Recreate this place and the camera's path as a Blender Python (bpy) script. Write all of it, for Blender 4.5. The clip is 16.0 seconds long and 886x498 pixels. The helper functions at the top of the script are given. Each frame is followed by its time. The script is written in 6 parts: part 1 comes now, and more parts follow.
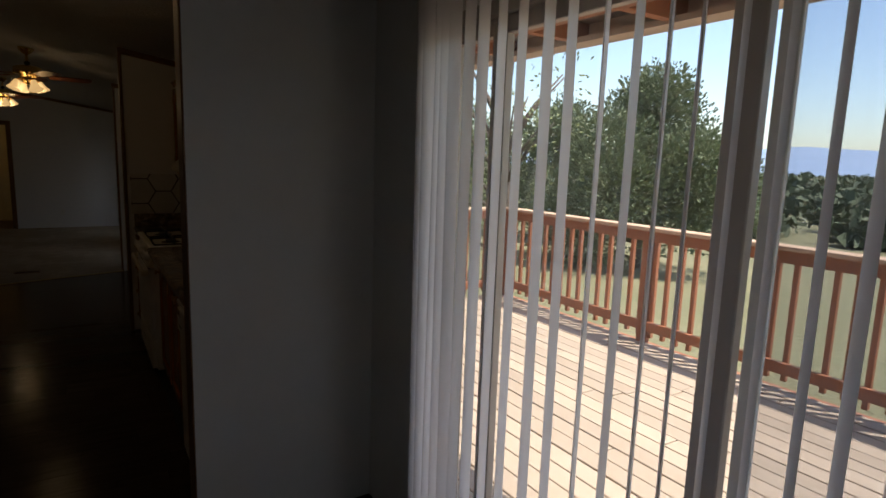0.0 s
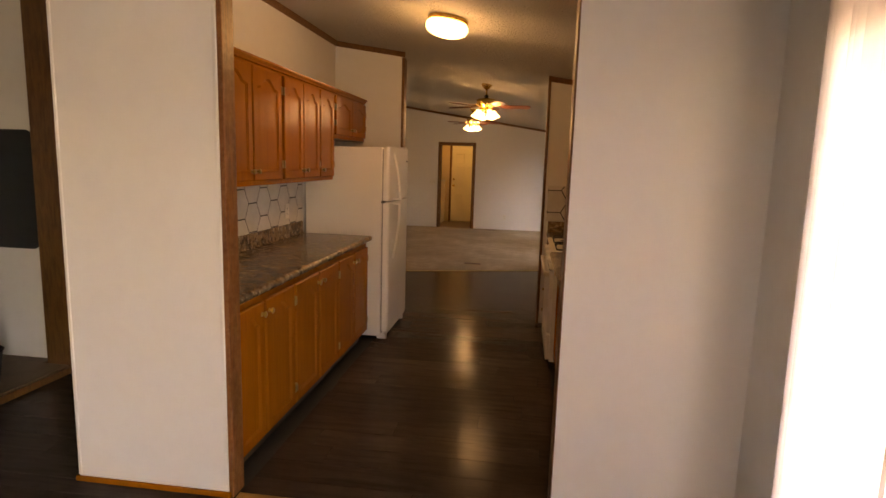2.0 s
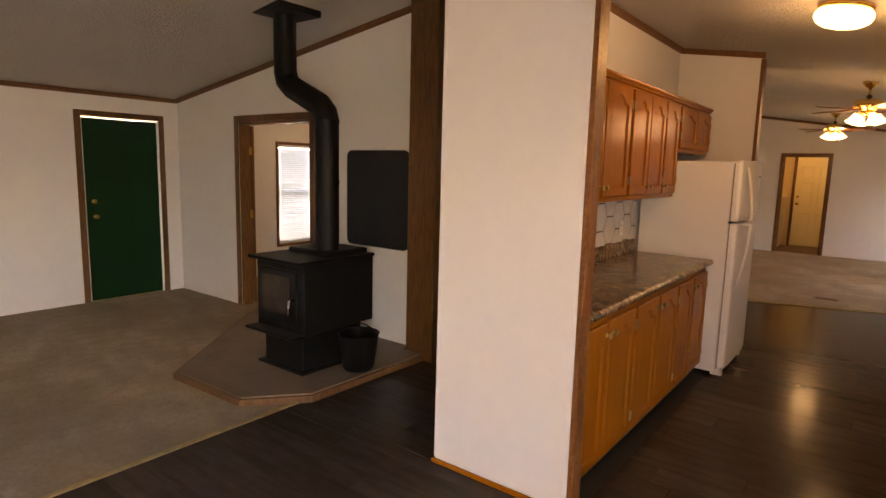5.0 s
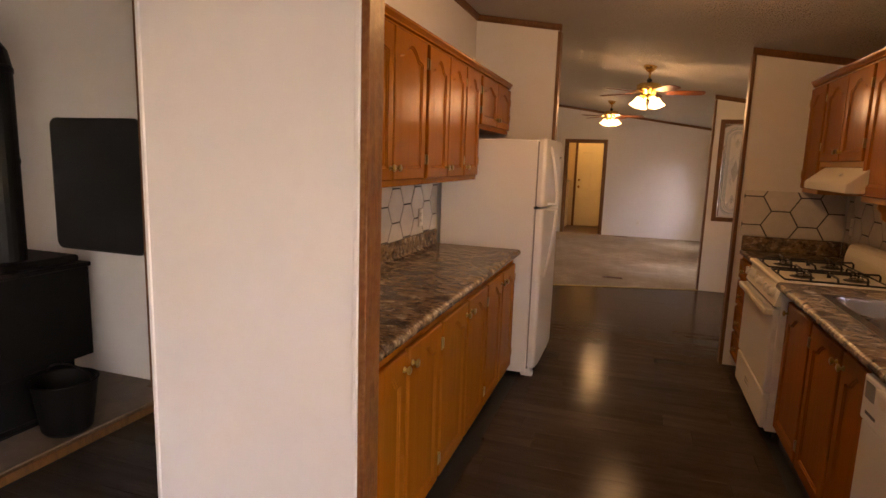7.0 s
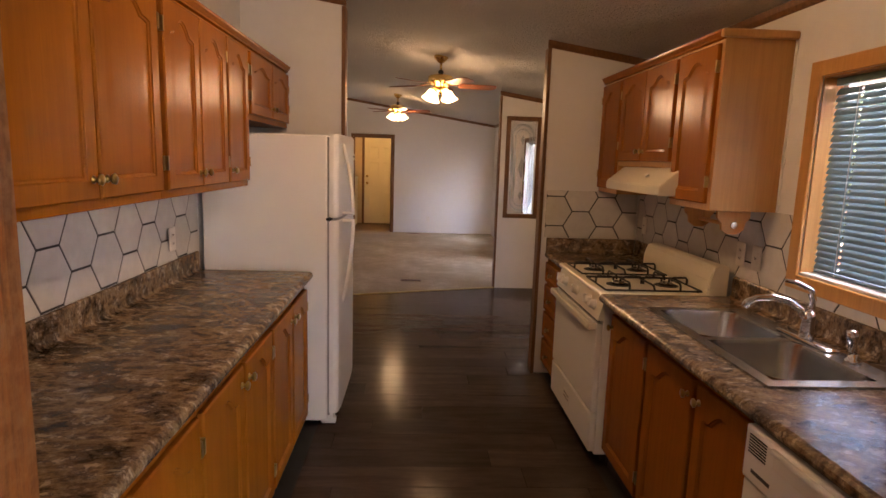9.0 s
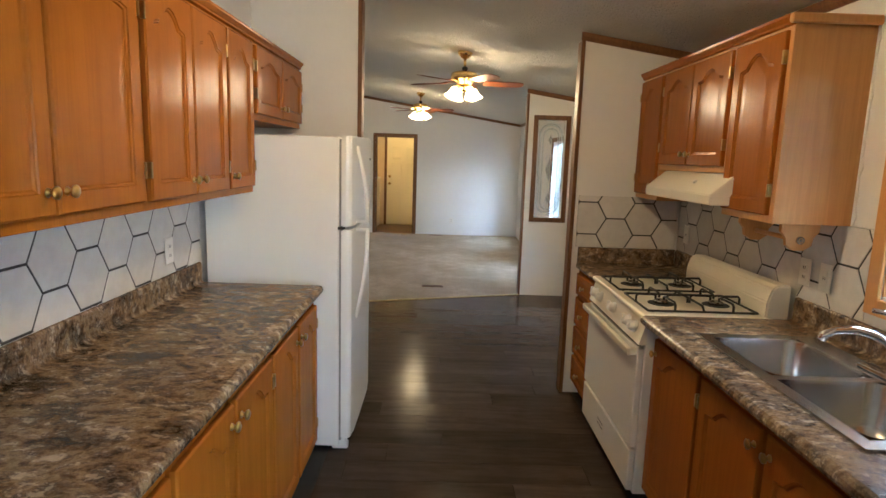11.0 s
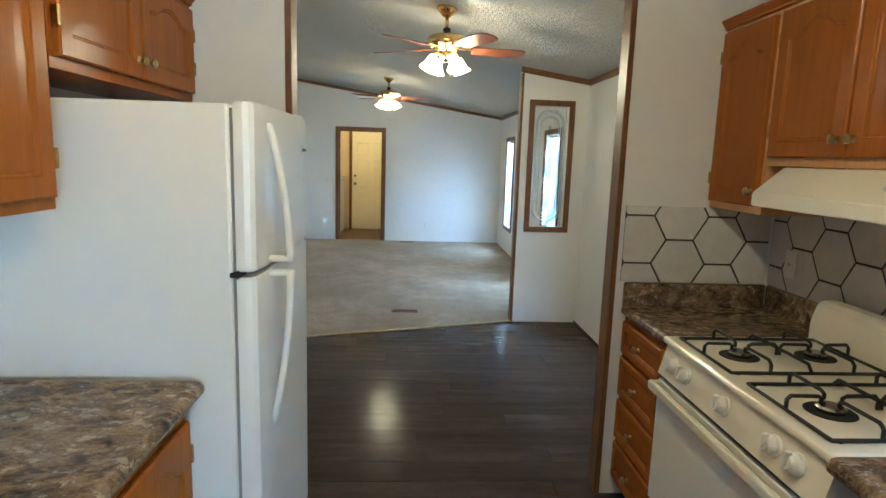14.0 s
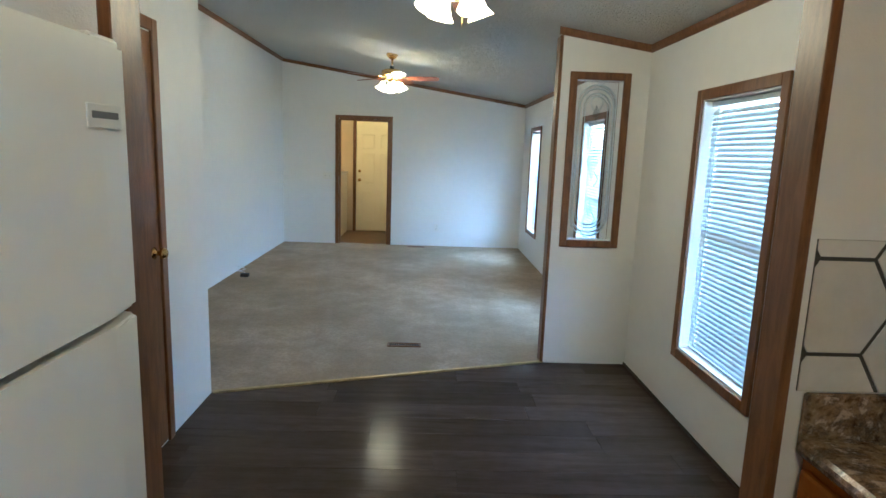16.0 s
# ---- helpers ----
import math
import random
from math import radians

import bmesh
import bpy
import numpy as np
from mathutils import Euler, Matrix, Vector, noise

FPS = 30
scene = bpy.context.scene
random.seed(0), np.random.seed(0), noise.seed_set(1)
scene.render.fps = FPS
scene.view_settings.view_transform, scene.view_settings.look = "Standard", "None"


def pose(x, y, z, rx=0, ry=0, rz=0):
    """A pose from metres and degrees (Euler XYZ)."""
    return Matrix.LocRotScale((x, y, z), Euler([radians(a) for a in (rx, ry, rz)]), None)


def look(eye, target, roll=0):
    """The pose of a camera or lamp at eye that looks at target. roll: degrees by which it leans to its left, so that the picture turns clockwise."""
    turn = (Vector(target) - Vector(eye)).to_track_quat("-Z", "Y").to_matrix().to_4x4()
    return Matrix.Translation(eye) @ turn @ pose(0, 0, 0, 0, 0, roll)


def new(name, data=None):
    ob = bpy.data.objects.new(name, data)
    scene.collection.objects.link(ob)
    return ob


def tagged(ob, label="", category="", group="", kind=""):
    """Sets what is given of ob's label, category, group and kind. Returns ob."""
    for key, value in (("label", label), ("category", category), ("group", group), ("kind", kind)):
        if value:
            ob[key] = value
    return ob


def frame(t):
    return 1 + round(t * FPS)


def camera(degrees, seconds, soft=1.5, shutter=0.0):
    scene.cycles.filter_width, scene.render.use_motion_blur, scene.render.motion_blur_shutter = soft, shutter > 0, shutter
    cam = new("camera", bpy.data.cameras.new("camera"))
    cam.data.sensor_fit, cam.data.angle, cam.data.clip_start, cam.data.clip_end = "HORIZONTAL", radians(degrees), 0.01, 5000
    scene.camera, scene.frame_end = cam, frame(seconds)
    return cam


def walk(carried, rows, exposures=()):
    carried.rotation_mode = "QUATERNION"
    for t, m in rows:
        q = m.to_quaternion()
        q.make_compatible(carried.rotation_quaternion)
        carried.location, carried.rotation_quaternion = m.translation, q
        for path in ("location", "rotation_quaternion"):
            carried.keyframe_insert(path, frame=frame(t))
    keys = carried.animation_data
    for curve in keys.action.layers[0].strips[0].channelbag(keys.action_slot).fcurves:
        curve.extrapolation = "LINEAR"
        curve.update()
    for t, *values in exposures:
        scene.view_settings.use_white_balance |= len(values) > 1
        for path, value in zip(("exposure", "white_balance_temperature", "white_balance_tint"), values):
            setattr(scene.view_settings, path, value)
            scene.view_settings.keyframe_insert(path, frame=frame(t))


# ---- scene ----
cam = camera(75.3, 16.0, shutter=0.06)
PATH = [
    (0, (0.059, -0.275, 1.538), (1.120, 1.393, 1.234), 1.9),
    (0.5, (0.025, -0.389, 1.525), (0.672, 1.477, 1.211), 1.5),
    (1, (0.048, -0.433, 1.53), (0.396, 1.512, 1.219), 1.5),
    (1.5, (0.148, -0.381, 1.548), (0.206, 1.594, 1.24), 1.5),
    (2, (0.201, -0.366, 1.542), (-0.069, 1.593, 1.242), 1.7),
    (2.5, (0.189, -0.424, 1.551), (-0.44, 1.451, 1.251), 1.7),
    (3, (0.156, -0.481, 1.55), (-0.817, 1.242, 1.256), 1.5),
    (3.5, (0.138, -0.53, 1.56), (-1.111, 1.002, 1.263), 1.3),
    (6, (-0.183, -0.017, 1.515), (-1.214, 1.676, 1.254), 1.7),
    (6.5, (-0.226, 0.225, 1.496), (-1.041, 2.03, 1.218), 1.8),
    (7, (-0.345, 0.472, 1.504), (-0.962, 2.349, 1.192), 1.9),
    (7.5, (-0.363, 0.712, 1.48), (-0.809, 2.629, 1.128), 1.8),
    (8, (-0.327, 0.952, 1.484), (-0.569, 2.905, 1.131), 1.8),
    (8.5, (-0.355, 1.074, 1.5), (-0.382, 3.046, 1.172), 1.7),
    (9, (-0.494, 1.19, 1.538), (-0.396, 3.163, 1.229), 1.8),
    (9.5, (-0.541, 1.277, 1.567), (-0.446, 3.254, 1.274), 1.7),
    (12, (-0.44, 1.7, 1.54), (-0.462, 3.673, 1.213), 2.0),
    (12.5, (-0.488, 1.896, 1.523), (-0.455, 3.87, 1.203), 2.0),
    (13, (-0.467, 2.211, 1.526), (-0.402, 4.184, 1.211), 1.9),
    (13.5, (-0.464, 2.486, 1.52), (-0.367, 4.459, 1.205), 1.8),
    (14, (-0.502, 2.788, 1.526), (-0.385, 4.759, 1.21), 1.8),
    (14.5, (-0.422, 3.129, 1.522), (-0.309, 5.099, 1.195), 1.8),
    (15, (-0.372, 3.429, 1.521), (-0.249, 5.397, 1.187), 1.7),
    (15.5, (-0.403, 3.747, 1.517), (-0.293, 5.716, 1.188), 1.9),
    (16, (-0.389, 4.048, 1.497), (-0.329, 6.019, 1.163), 2.0),
]
EXPOSURES = [(0, 0.9, 6500, 10), (0.5, 1.1, 6700, 12), (1, 2.0, 7600, 16), (1.5, 3.55, 8900, 29), (2, 4.52, 10200, 29), (3.5, 4.82, 9800, 30),
             (7, 4.78, 8600, 35), (9.5, 5.14, 6500, 25), (12, 5.85, 4900, -4), (14, 5.8, 4500, -6), (16, 5.68, 4350, -5)]
walk(cam, [(t, look(eye, target, roll)) for t, eye, target, roll in PATH], EXPOSURES)

# ---- world and light ----
SUN_EL, SUN_AZ = 64.0, 140.0      # degrees; azimuth from +y towards +x
world = bpy.data.worlds.new("world")
scene.world = world
world.use_nodes = True
wn = world.node_tree.nodes
sky = wn.new("ShaderNodeTexSky")
sky.sky_type = 'NISHITA'
sky.sun_disc = False
sky.sun_elevation, sky.sun_rotation = radians(SUN_EL), radians(SUN_AZ)
world.node_tree.links.new(sky.outputs[0], wn["Background"].inputs[0])
wn["Background"].inputs[1].default_value = 0.15


def lamp(name, kind, m, watts, color, label, **more):
    data = bpy.data.lights.new(name, kind)
    data.energy, data.color = watts, color
    for k, v in more.items():
        if k == "size":
            data.size = v
        elif k == "size_y":
            data.shape, data.size_y = 'RECTANGLE', v
        elif k == "radius":
            data.shadow_soft_size = v
        elif k == "angle":
            data.angle = radians(v)
    ob = new(name, data)
    ob.matrix_world = m
    return ob


az, el = radians(SUN_AZ), radians(SUN_EL)
sun_way = Vector((math.sin(az) * math.cos(el), math.cos(az) * math.cos(el), math.sin(el)))
lamp("sun", 'SUN', look(sun_way * 50, (0, 0, 0)), 5.0, (1.0, 0.95, 0.88), "", angle=0.5)
SKY = (0.80, 0.90, 1.0)
# sky light in the openings of the blinded windows
lamp("window_light", 'AREA', look((1.42, 6.9, 1.2), (0, 6.9, 0.9)), 0.6, SKY, "", size=0.8, size_y=1.5)
lamp("window_light", 'AREA', look((1.42, 12.05, 1.2), (0, 12.05, 0.9)), 1.9, SKY, "", size=0.8, size_y=1.5)
lamp("window_light", 'AREA', look((1.42, 9.3, 1.2), (0, 9.3, 0.9)), 1.5, SKY, "", size=0.8, size_y=1.5)
lamp("window_light", 'AREA', look((-7.1, 4.92, 1.15), (0, 4.92, 1.0)), 2.2, SKY, "", size=0.8, size_y=1.5)  # bedroom
lamp("window_light", 'AREA', look((1.48, 3.17, 1.95), (0.4, 3.1, 0.9)), 0.9, SKY, "", size=0.5, size_y=0.5)  # kitchen
# fill light for the front rooms, in patio door bays added out of view
lamp("patio_fill", 'AREA', look((1.04, -1.65, 1.05), (-3.0, -0.6, 0.9)), 1.5, (1.0, 0.95, 0.88), "", size=1.7, size_y=1.85)
WARM = (1.0, 0.66, 0.31)
lamp("ceiling_bulb", 'POINT', pose(-0.34, 3.5, 2.35), 0.68, WARM, "", radius=0.06)
for x, y in ((-0.295, 6.6), (-0.82, 10.65)):
    for k in range(4):
        a = radians(45 + 90 * k)
        lamp("fan_bulb", 'POINT', pose(x + 0.10 * math.cos(a), y + 0.10 * math.sin(a), 2.25 + 0.15 * (1.10 - x) - 0.375), 0.14, (1.0, 0.70, 0.38), "", radius=0.03)
# bulb out of view, assumed and added for the warm, bright bedroom walls
lamp("unseen_bedroom_bulb", 'POINT', pose(-5.2, 5.0, 2.2), 0.5, (1.0, 0.72, 0.42), "", radius=0.08)
# added bulb, hidden above the lintel, that yellows the utility room door
lamp("unseen_utility_bulb", 'POINT', pose(-1.3, 13.4, 2.40), 0.55, (1.0, 0.62, 0.22), "", radius=0.08)

# ---- materials ----
def mat(name, color, rough=0.5, metal=0.0, spots=(), bump=(), grain=None, vary=0.0, coat=0.0, emit=None, trans=0.0, spec=None):
    """A node material. spots: (scale, amount, dark colour) noise layers; bump: (scale, height) layers;
    grain: (stretch xyz, scale, amount, dark colour) for wood; vary: brightness change from piece to piece."""
    m = bpy.data.materials.new(name)
    m.use_nodes = True
    nt = m.node_tree
    n, l = nt.nodes, nt.links
    bsdf = n["Principled BSDF"]
    bsdf.inputs["Roughness"].default_value, bsdf.inputs["Metallic"].default_value = rough, metal
    bsdf.inputs["Coat Weight"].default_value = coat
    if spec is not None:
        bsdf.inputs["Specular IOR Level"].default_value = spec
    geo = n.new("ShaderNodeNewGeometry")
    rgb = n.new("ShaderNodeRGB")
    rgb.outputs[0].default_value = (*color, 1)
    out = rgb.outputs[0]

    def mixed(fac, other, kind='MIX'):
        mx = n.new("ShaderNodeMix")
        mx.data_type, mx.blend_type = 'RGBA', kind
        l.new(fac, mx.inputs[0])
        l.new(out, mx.inputs[6])
        mx.inputs[7].default_value = (*other, 1)
        return mx.outputs[2]

    def ramped(socket, lo, hi, amount):
        r = n.new("ShaderNodeMapRange")
        r.inputs[1].default_value, r.inputs[2].default_value, r.inputs[4].default_value = lo, hi, amount
        l.new(socket, r.inputs[0])
        return r.outputs[0]

    where = geo.outputs["Position"]
    if vary:
        info = n.new("ShaderNodeObjectInfo")
        off = n.new("ShaderNodeVectorMath")
        off.operation = 'MULTIPLY_ADD'
        l.new(info.outputs["Random"], off.inputs[0])
        off.inputs[1].default_value = (7.3, 3.1, 5.7)
        l.new(where, off.inputs[2])
        where = off.outputs[0]
    if grain:
        stretch, scale, amount, dark = grain
        mp = n.new("ShaderNodeMapping")
        mp.inputs[3].default_value = stretch
        l.new(where, mp.inputs[0])
        nz = n.new("ShaderNodeTexNoise")
        nz.inputs["Scale"].default_value, nz.inputs["Detail"].default_value, nz.inputs["Distortion"].default_value = scale, 6, 0.6
        l.new(mp.outputs[0], nz.inputs["Vector"])
        out = mixed(ramped(nz.outputs[0], 0.42, 0.68, amount), dark)
        nz2 = n.new("ShaderNodeTexNoise")
        nz2.inputs["Scale"].default_value, nz2.inputs["Detail"].default_value = scale * 7, 3
        l.new(mp.outputs[0], nz2.inputs["Vector"])
        out = mixed(ramped(nz2.outputs[0], 0.5, 0.75, amount * 0.6), dark)
    for scale, amount, dark in spots:
        nz = n.new("ShaderNodeTexNoise")
        nz.inputs["Scale"].default_value, nz.inputs["Detail"].default_value, nz.inputs["Roughness"].default_value = scale, 5, 0.6
        l.new(where, nz.inputs["Vector"])
        out = mixed(ramped(nz.outputs[0], 0.42, 0.62, amount), dark)
    if vary:
        mul = n.new("ShaderNodeMapRange")
        mul.inputs[3].default_value, mul.inputs[4].default_value = 1 - vary, 1 + vary * 0.4
        l.new(info.outputs["Random"], mul.inputs[0])
        hsv = n.new("ShaderNodeHueSaturation")
        l.new(mul.outputs[0], hsv.inputs["Value"])
        l.new(out, hsv.inputs["Color"])
        out = hsv.outputs[0]
    l.new(out, bsdf.inputs["Base Color"])
    last = None
    for scale, height in bump:
        nz = n.new("ShaderNodeTexNoise")
        nz.inputs["Scale"].default_value, nz.inputs["Detail"].default_value = scale, 3
        l.new(where, nz.inputs["Vector"])
        bp = n.new("ShaderNodeBump")
        bp.inputs["Strength"].default_value, bp.inputs["Distance"].default_value = 1.0, height
        l.new(nz.outputs[0], bp.inputs["Height"])
        if last:
            l.new(last, bp.inputs["Normal"])
        last = bp.outputs[0]
    if last:
        l.new(last, bsdf.inputs["Normal"])
    if emit:
        bsdf.inputs["Emission Color"].default_value = (*emit[0], 1)
        bsdf.inputs["Emission Strength"].default_value = emit[1]
    if trans:
        tr = n.new("ShaderNodeBsdfTranslucent")
        l.new(out, tr.inputs[0])
        ad = n.new("ShaderNodeMixShader")
        ad.inputs[0].default_value = trans
        l.new(bsdf.outputs[0], ad.inputs[1])
        l.new(tr.outputs[0], ad.inputs[2])
        l.new(ad.outputs[0], n["Material Output"].inputs[0])
    return m


def glass_mat(name, tint=(1, 1, 1), rough=0.0, clear=0.85):
    m = bpy.data.materials.new(name)
    m.use_nodes = True
    n, l = m.node_tree.nodes, m.node_tree.links
    gl, tp, mx, fr, mr = n.new("ShaderNodeBsdfGlossy"), n.new("ShaderNodeBsdfTransparent"), n.new("ShaderNodeMixShader"), n.new("ShaderNodeLayerWeight"), n.new("ShaderNodeMapRange")
    gl.inputs["Roughness"].default_value = rough
    tp.inputs[0].default_value = (*tint, 1)
    fr.inputs[0].default_value = 0.12
    mr.inputs[3].default_value, mr.inputs[4].default_value = 0.03 + rough * 0.5, 0.5
    l.new(fr.outputs["Facing"], mr.inputs[0])
    l.new(mr.outputs[0], mx.inputs[0])
    l.new(tp.outputs[0], mx.inputs[1])
    l.new(gl.outputs[0], mx.inputs[2])
    l.new(mx.outputs[0], n["Material Output"].inputs[0])
    return m


def ramp_mat(name, layers, rough, coat=0.0, stretch=(1, 1, 1), bump=0.0):
    """Layers of (scale, distortion, stops, blend amount): noise through a colour ramp, mixed one over the other."""
    m = bpy.data.materials.new(name)
    m.use_nodes = True
    n, l = m.node_tree.nodes, m.node_tree.links
    b = n["Principled BSDF"]
    b.inputs["Roughness"].default_value, b.inputs["Coat Weight"].default_value = rough, coat
    b.inputs["Specular IOR Level"].default_value = 0.35
    geo, mp = n.new("ShaderNodeNewGeometry"), n.new("ShaderNodeMapping")
    mp.inputs[3].default_value = stretch
    l.new(geo.outputs["Position"], mp.inputs[0])
    out = None
    for scale, dist, stops, amount in layers:
        nz, rp = n.new("ShaderNodeTexNoise"), n.new("ShaderNodeValToRGB")
        nz.inputs["Scale"].default_value, nz.inputs["Detail"].default_value, nz.inputs["Roughness"].default_value, nz.inputs["Distortion"].default_value = scale, 12, 0.66, dist
        l.new(mp.outputs[0], nz.inputs["Vector"])
        els = rp.color_ramp.elements
        while len(els) < len(stops):
            els.new(0.5)
        for e, (p, c) in zip(els, stops):
            e.position, e.color = p, (*c, 1)
        l.new(nz.outputs[0], rp.inputs[0])
        if out is None:
            out = rp.outputs[0]
        else:
            mx = n.new("ShaderNodeMix")
            mx.data_type, mx.blend_type = 'RGBA', 'OVERLAY' if amount < 0 else 'MIX'
            mx.inputs[0].default_value = abs(amount)
            l.new(out, mx.inputs[6])
            l.new(rp.outputs[0], mx.inputs[7])
            out = mx.outputs[2]
    l.new(out, b.inputs["Base Color"])
    return m


def stone_laminate(name):
    big = [(0.37, (0.013, 0.011, 0.011)), (0.43, (0.060, 0.038, 0.024)), (0.47, (0.16, 0.095, 0.046)), (0.51, (0.36, 0.25, 0.135)), (0.55, (0.14, 0.088, 0.050)), (0.59, (0.026, 0.021, 0.021)), (0.66, (0.30, 0.23, 0.15))]
    flecks = [(0.40, (0.010, 0.008, 0.008)), (0.46, (0.12, 0.074, 0.038)), (0.51, (0.27, 0.20, 0.13)), (0.55, (0.050, 0.046, 0.050)), (0.61, (0.70, 0.58, 0.43))]
    return ramp_mat(name, [(6.0, 0.3, big, 1), (26, 0.3, flecks, 0.42), (90, 0.1, flecks, 0.12)], 0.22, 0.0, stretch=(0.85, 1.2, 1))


WALL = mat("wall_paint", (0.76, 0.75, 0.73), 0.6, spots=[(1.2, 0.12, (0.66, 0.65, 0.63)), (14, 0.06, (0.55, 0.53, 0.5))], bump=[(220, 0.0006), (30, 0.0008)])
TAN = mat("tan_wall_paint", (0.66, 0.53, 0.34), 0.65, spots=[(1.5, 0.12, (0.52, 0.43, 0.3))], bump=[(200, 0.0006)])
CEIL = mat("ceiling_texture", (0.69, 0.675, 0.64), 0.9, spots=[(3, 0.12, (0.6, 0.57, 0.52))], bump=[(55, 0.035), (140, 0.016)])
CARPET = mat("carpet", (0.52, 0.42, 0.305), 0.98, spots=[(0.55, 0.65, (0.33, 0.265, 0.18)), (1.7, 0.55, (0.30, 0.245, 0.165)), (7, 0.35, (0.28, 0.23, 0.16)), (40, 0.35, (0.26, 0.21, 0.15))], bump=[(160, 0.008), (420, 0.005)], spec=0.05)
VINYL = mat("dark_vinyl_plank", (0.076, 0.056, 0.045), 0.17, spec=0.07, grain=((0.8, 7, 1), 2.4, 0.55, (0.028, 0.020, 0.016)), spots=[(1.3, 0.45, (0.046, 0.034, 0.027)), (9, 0.2, (0.032, 0.024, 0.019))], bump=[(70, 0.0003), (3, 0.0004)], vary=0.22)
JOINT = mat("floor_joint", (0.012, 0.011, 0.010), 0.8, bump=[(50, 0.001)])
TRIM = mat("brown_wood_trim", (0.185, 0.082, 0.026), 0.42, grain=((9, 9, 1.2), 6, 0.7, (0.080, 0.033, 0.011)), bump=[(120, 0.0004)])
OAK = mat("honey_oak", (0.345, 0.111, 0.010), 0.24, grain=((16, 16, 0.7), 2.6, 0.32, (0.18, 0.056, 0.007)), spots=[(2.2, 0.4, (0.25, 0.082, 0.009)), (0.9, 0.35, (0.28, 0.094, 0.010))], bump=[(90, 0.0003)], spec=0.13)
POSTWOOD = mat("worn_red_oak", (0.25, 0.088, 0.022), 0.4, grain=((18, 18, 1.1), 4.0, 0.8, (0.10, 0.032, 0.010)), spots=[(5, 0.5, (0.17, 0.058, 0.015)), (40, 0.3, (0.36, 0.19, 0.09))], bump=[(110, 0.0006)], spec=0.3)
# pale raw oak, lightened further for daylight falling on the end panel
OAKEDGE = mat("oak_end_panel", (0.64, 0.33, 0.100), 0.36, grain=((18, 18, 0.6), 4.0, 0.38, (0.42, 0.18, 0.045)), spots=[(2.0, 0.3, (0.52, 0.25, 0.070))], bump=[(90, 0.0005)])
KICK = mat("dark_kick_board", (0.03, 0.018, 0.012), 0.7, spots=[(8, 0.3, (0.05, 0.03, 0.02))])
LAMINATE = stone_laminate("stone_pattern_laminate")
WHITE = mat("white_enamel", (0.80, 0.79, 0.75), 0.28, spots=[(2, 0.08, (0.70, 0.69, 0.65))], bump=[(300, 0.0002)], coat=0.2)
BISQUE = mat("cream_enamel", (0.78, 0.73, 0.60), 0.30, spots=[(5, 0.1, (0.66, 0.60, 0.47))], coat=0.2)
GASKET = mat("grey_gasket", (0.30, 0.29, 0.27), 0.7, spots=[(20, 0.3, (0.2, 0.19, 0.18))])
BLACK = mat("black_stove_steel", (0.006, 0.0058, 0.0058), 0.5, spots=[(5, 0.3, (0.014, 0.013, 0.012))], bump=[(150, 0.0004)], spec=0.22)
IRON = mat("black_cast_iron", (0.010, 0.010, 0.010), 0.5, bump=[(200, 0.0006)])
CHALK = mat("chalkboard", (0.008, 0.009, 0.010), 0.4, spots=[(2.5, 0.5, (0.015, 0.016, 0.018))], spec=0.3)
BRASS = mat("polished_brass", (0.72, 0.50, 0.19), 0.22, metal=1.0, spots=[(12, 0.3, (0.5, 0.32, 0.1))])
OLDBRASS = mat("aged_brass", (0.46, 0.30, 0.085), 0.30, metal=1.0, spots=[(25, 0.4, (0.15, 0.10, 0.04))])
CHROME = mat("chrome", (0.75, 0.75, 0.77), 0.10, metal=1.0, spots=[(9, 0.15, (0.6, 0.6, 0.6))])
STEEL = mat("brushed_steel", (0.48, 0.47, 0.45), 0.25, metal=1.0, grain=((30, 1.5, 4), 8, 0.35, (0.28, 0.27, 0.26)), bump=[(160, 0.0002)])
GREEN = mat("green_door_paint", (0.0015, 0.030, 0.009), 0.45, spots=[(3, 0.3, (0.0015, 0.023, 0.007))], bump=[(120, 0.0004)], spec=0.18)
DOORCREAM = mat("cream_door_paint", (0.80, 0.74, 0.55), 0.45, spots=[(3, 0.15, (0.72, 0.65, 0.46))])
WHITETRIM = mat("white_edge_trim", (0.76, 0.75, 0.73), 0.45, spots=[(6, 0.2, (0.62, 0.60, 0.57))])
GOLDTRIM = mat("brass_floor_strip", (0.55, 0.42, 0.20), 0.4, metal=0.8, spots=[(15, 0.5, (0.3, 0.22, 0.1))])
TILE = mat("white_marbled_tile", (0.70, 0.68, 0.64), 0.22, spots=[(7, 0.35, (0.56, 0.54, 0.52)), (22, 0.2, (0.5, 0.48, 0.45))], bump=[(25, 0.0006)], vary=0.10)
GROUT = mat("dark_grout", (0.050, 0.048, 0.048), 0.9, bump=[(200, 0.001)])
PLATE = mat("ivory_plastic", (0.74, 0.72, 0.66), 0.35, spots=[(15, 0.1, (0.62, 0.6, 0.55))])
DARKSLOT = mat("dark_slot", (0.01, 0.01, 0.01), 0.7)
BLINDV = mat("white_vinyl_blind", (0.84, 0.82, 0.82), 0.45, spots=[(4, 0.1, (0.70, 0.68, 0.67))], trans=0.38)
SLAT = mat("white_mini_blind", (0.50, 0.55, 0.59), 0.4, spots=[(12, 0.1, (0.45, 0.50, 0.54))], trans=0.0006)
# dark teal puts the eave's shade into the kitchen slats' colour
SLATSHADE = mat("shade_teal_mini_blind", (0.12, 0.185, 0.21), 0.45, trans=0.008)
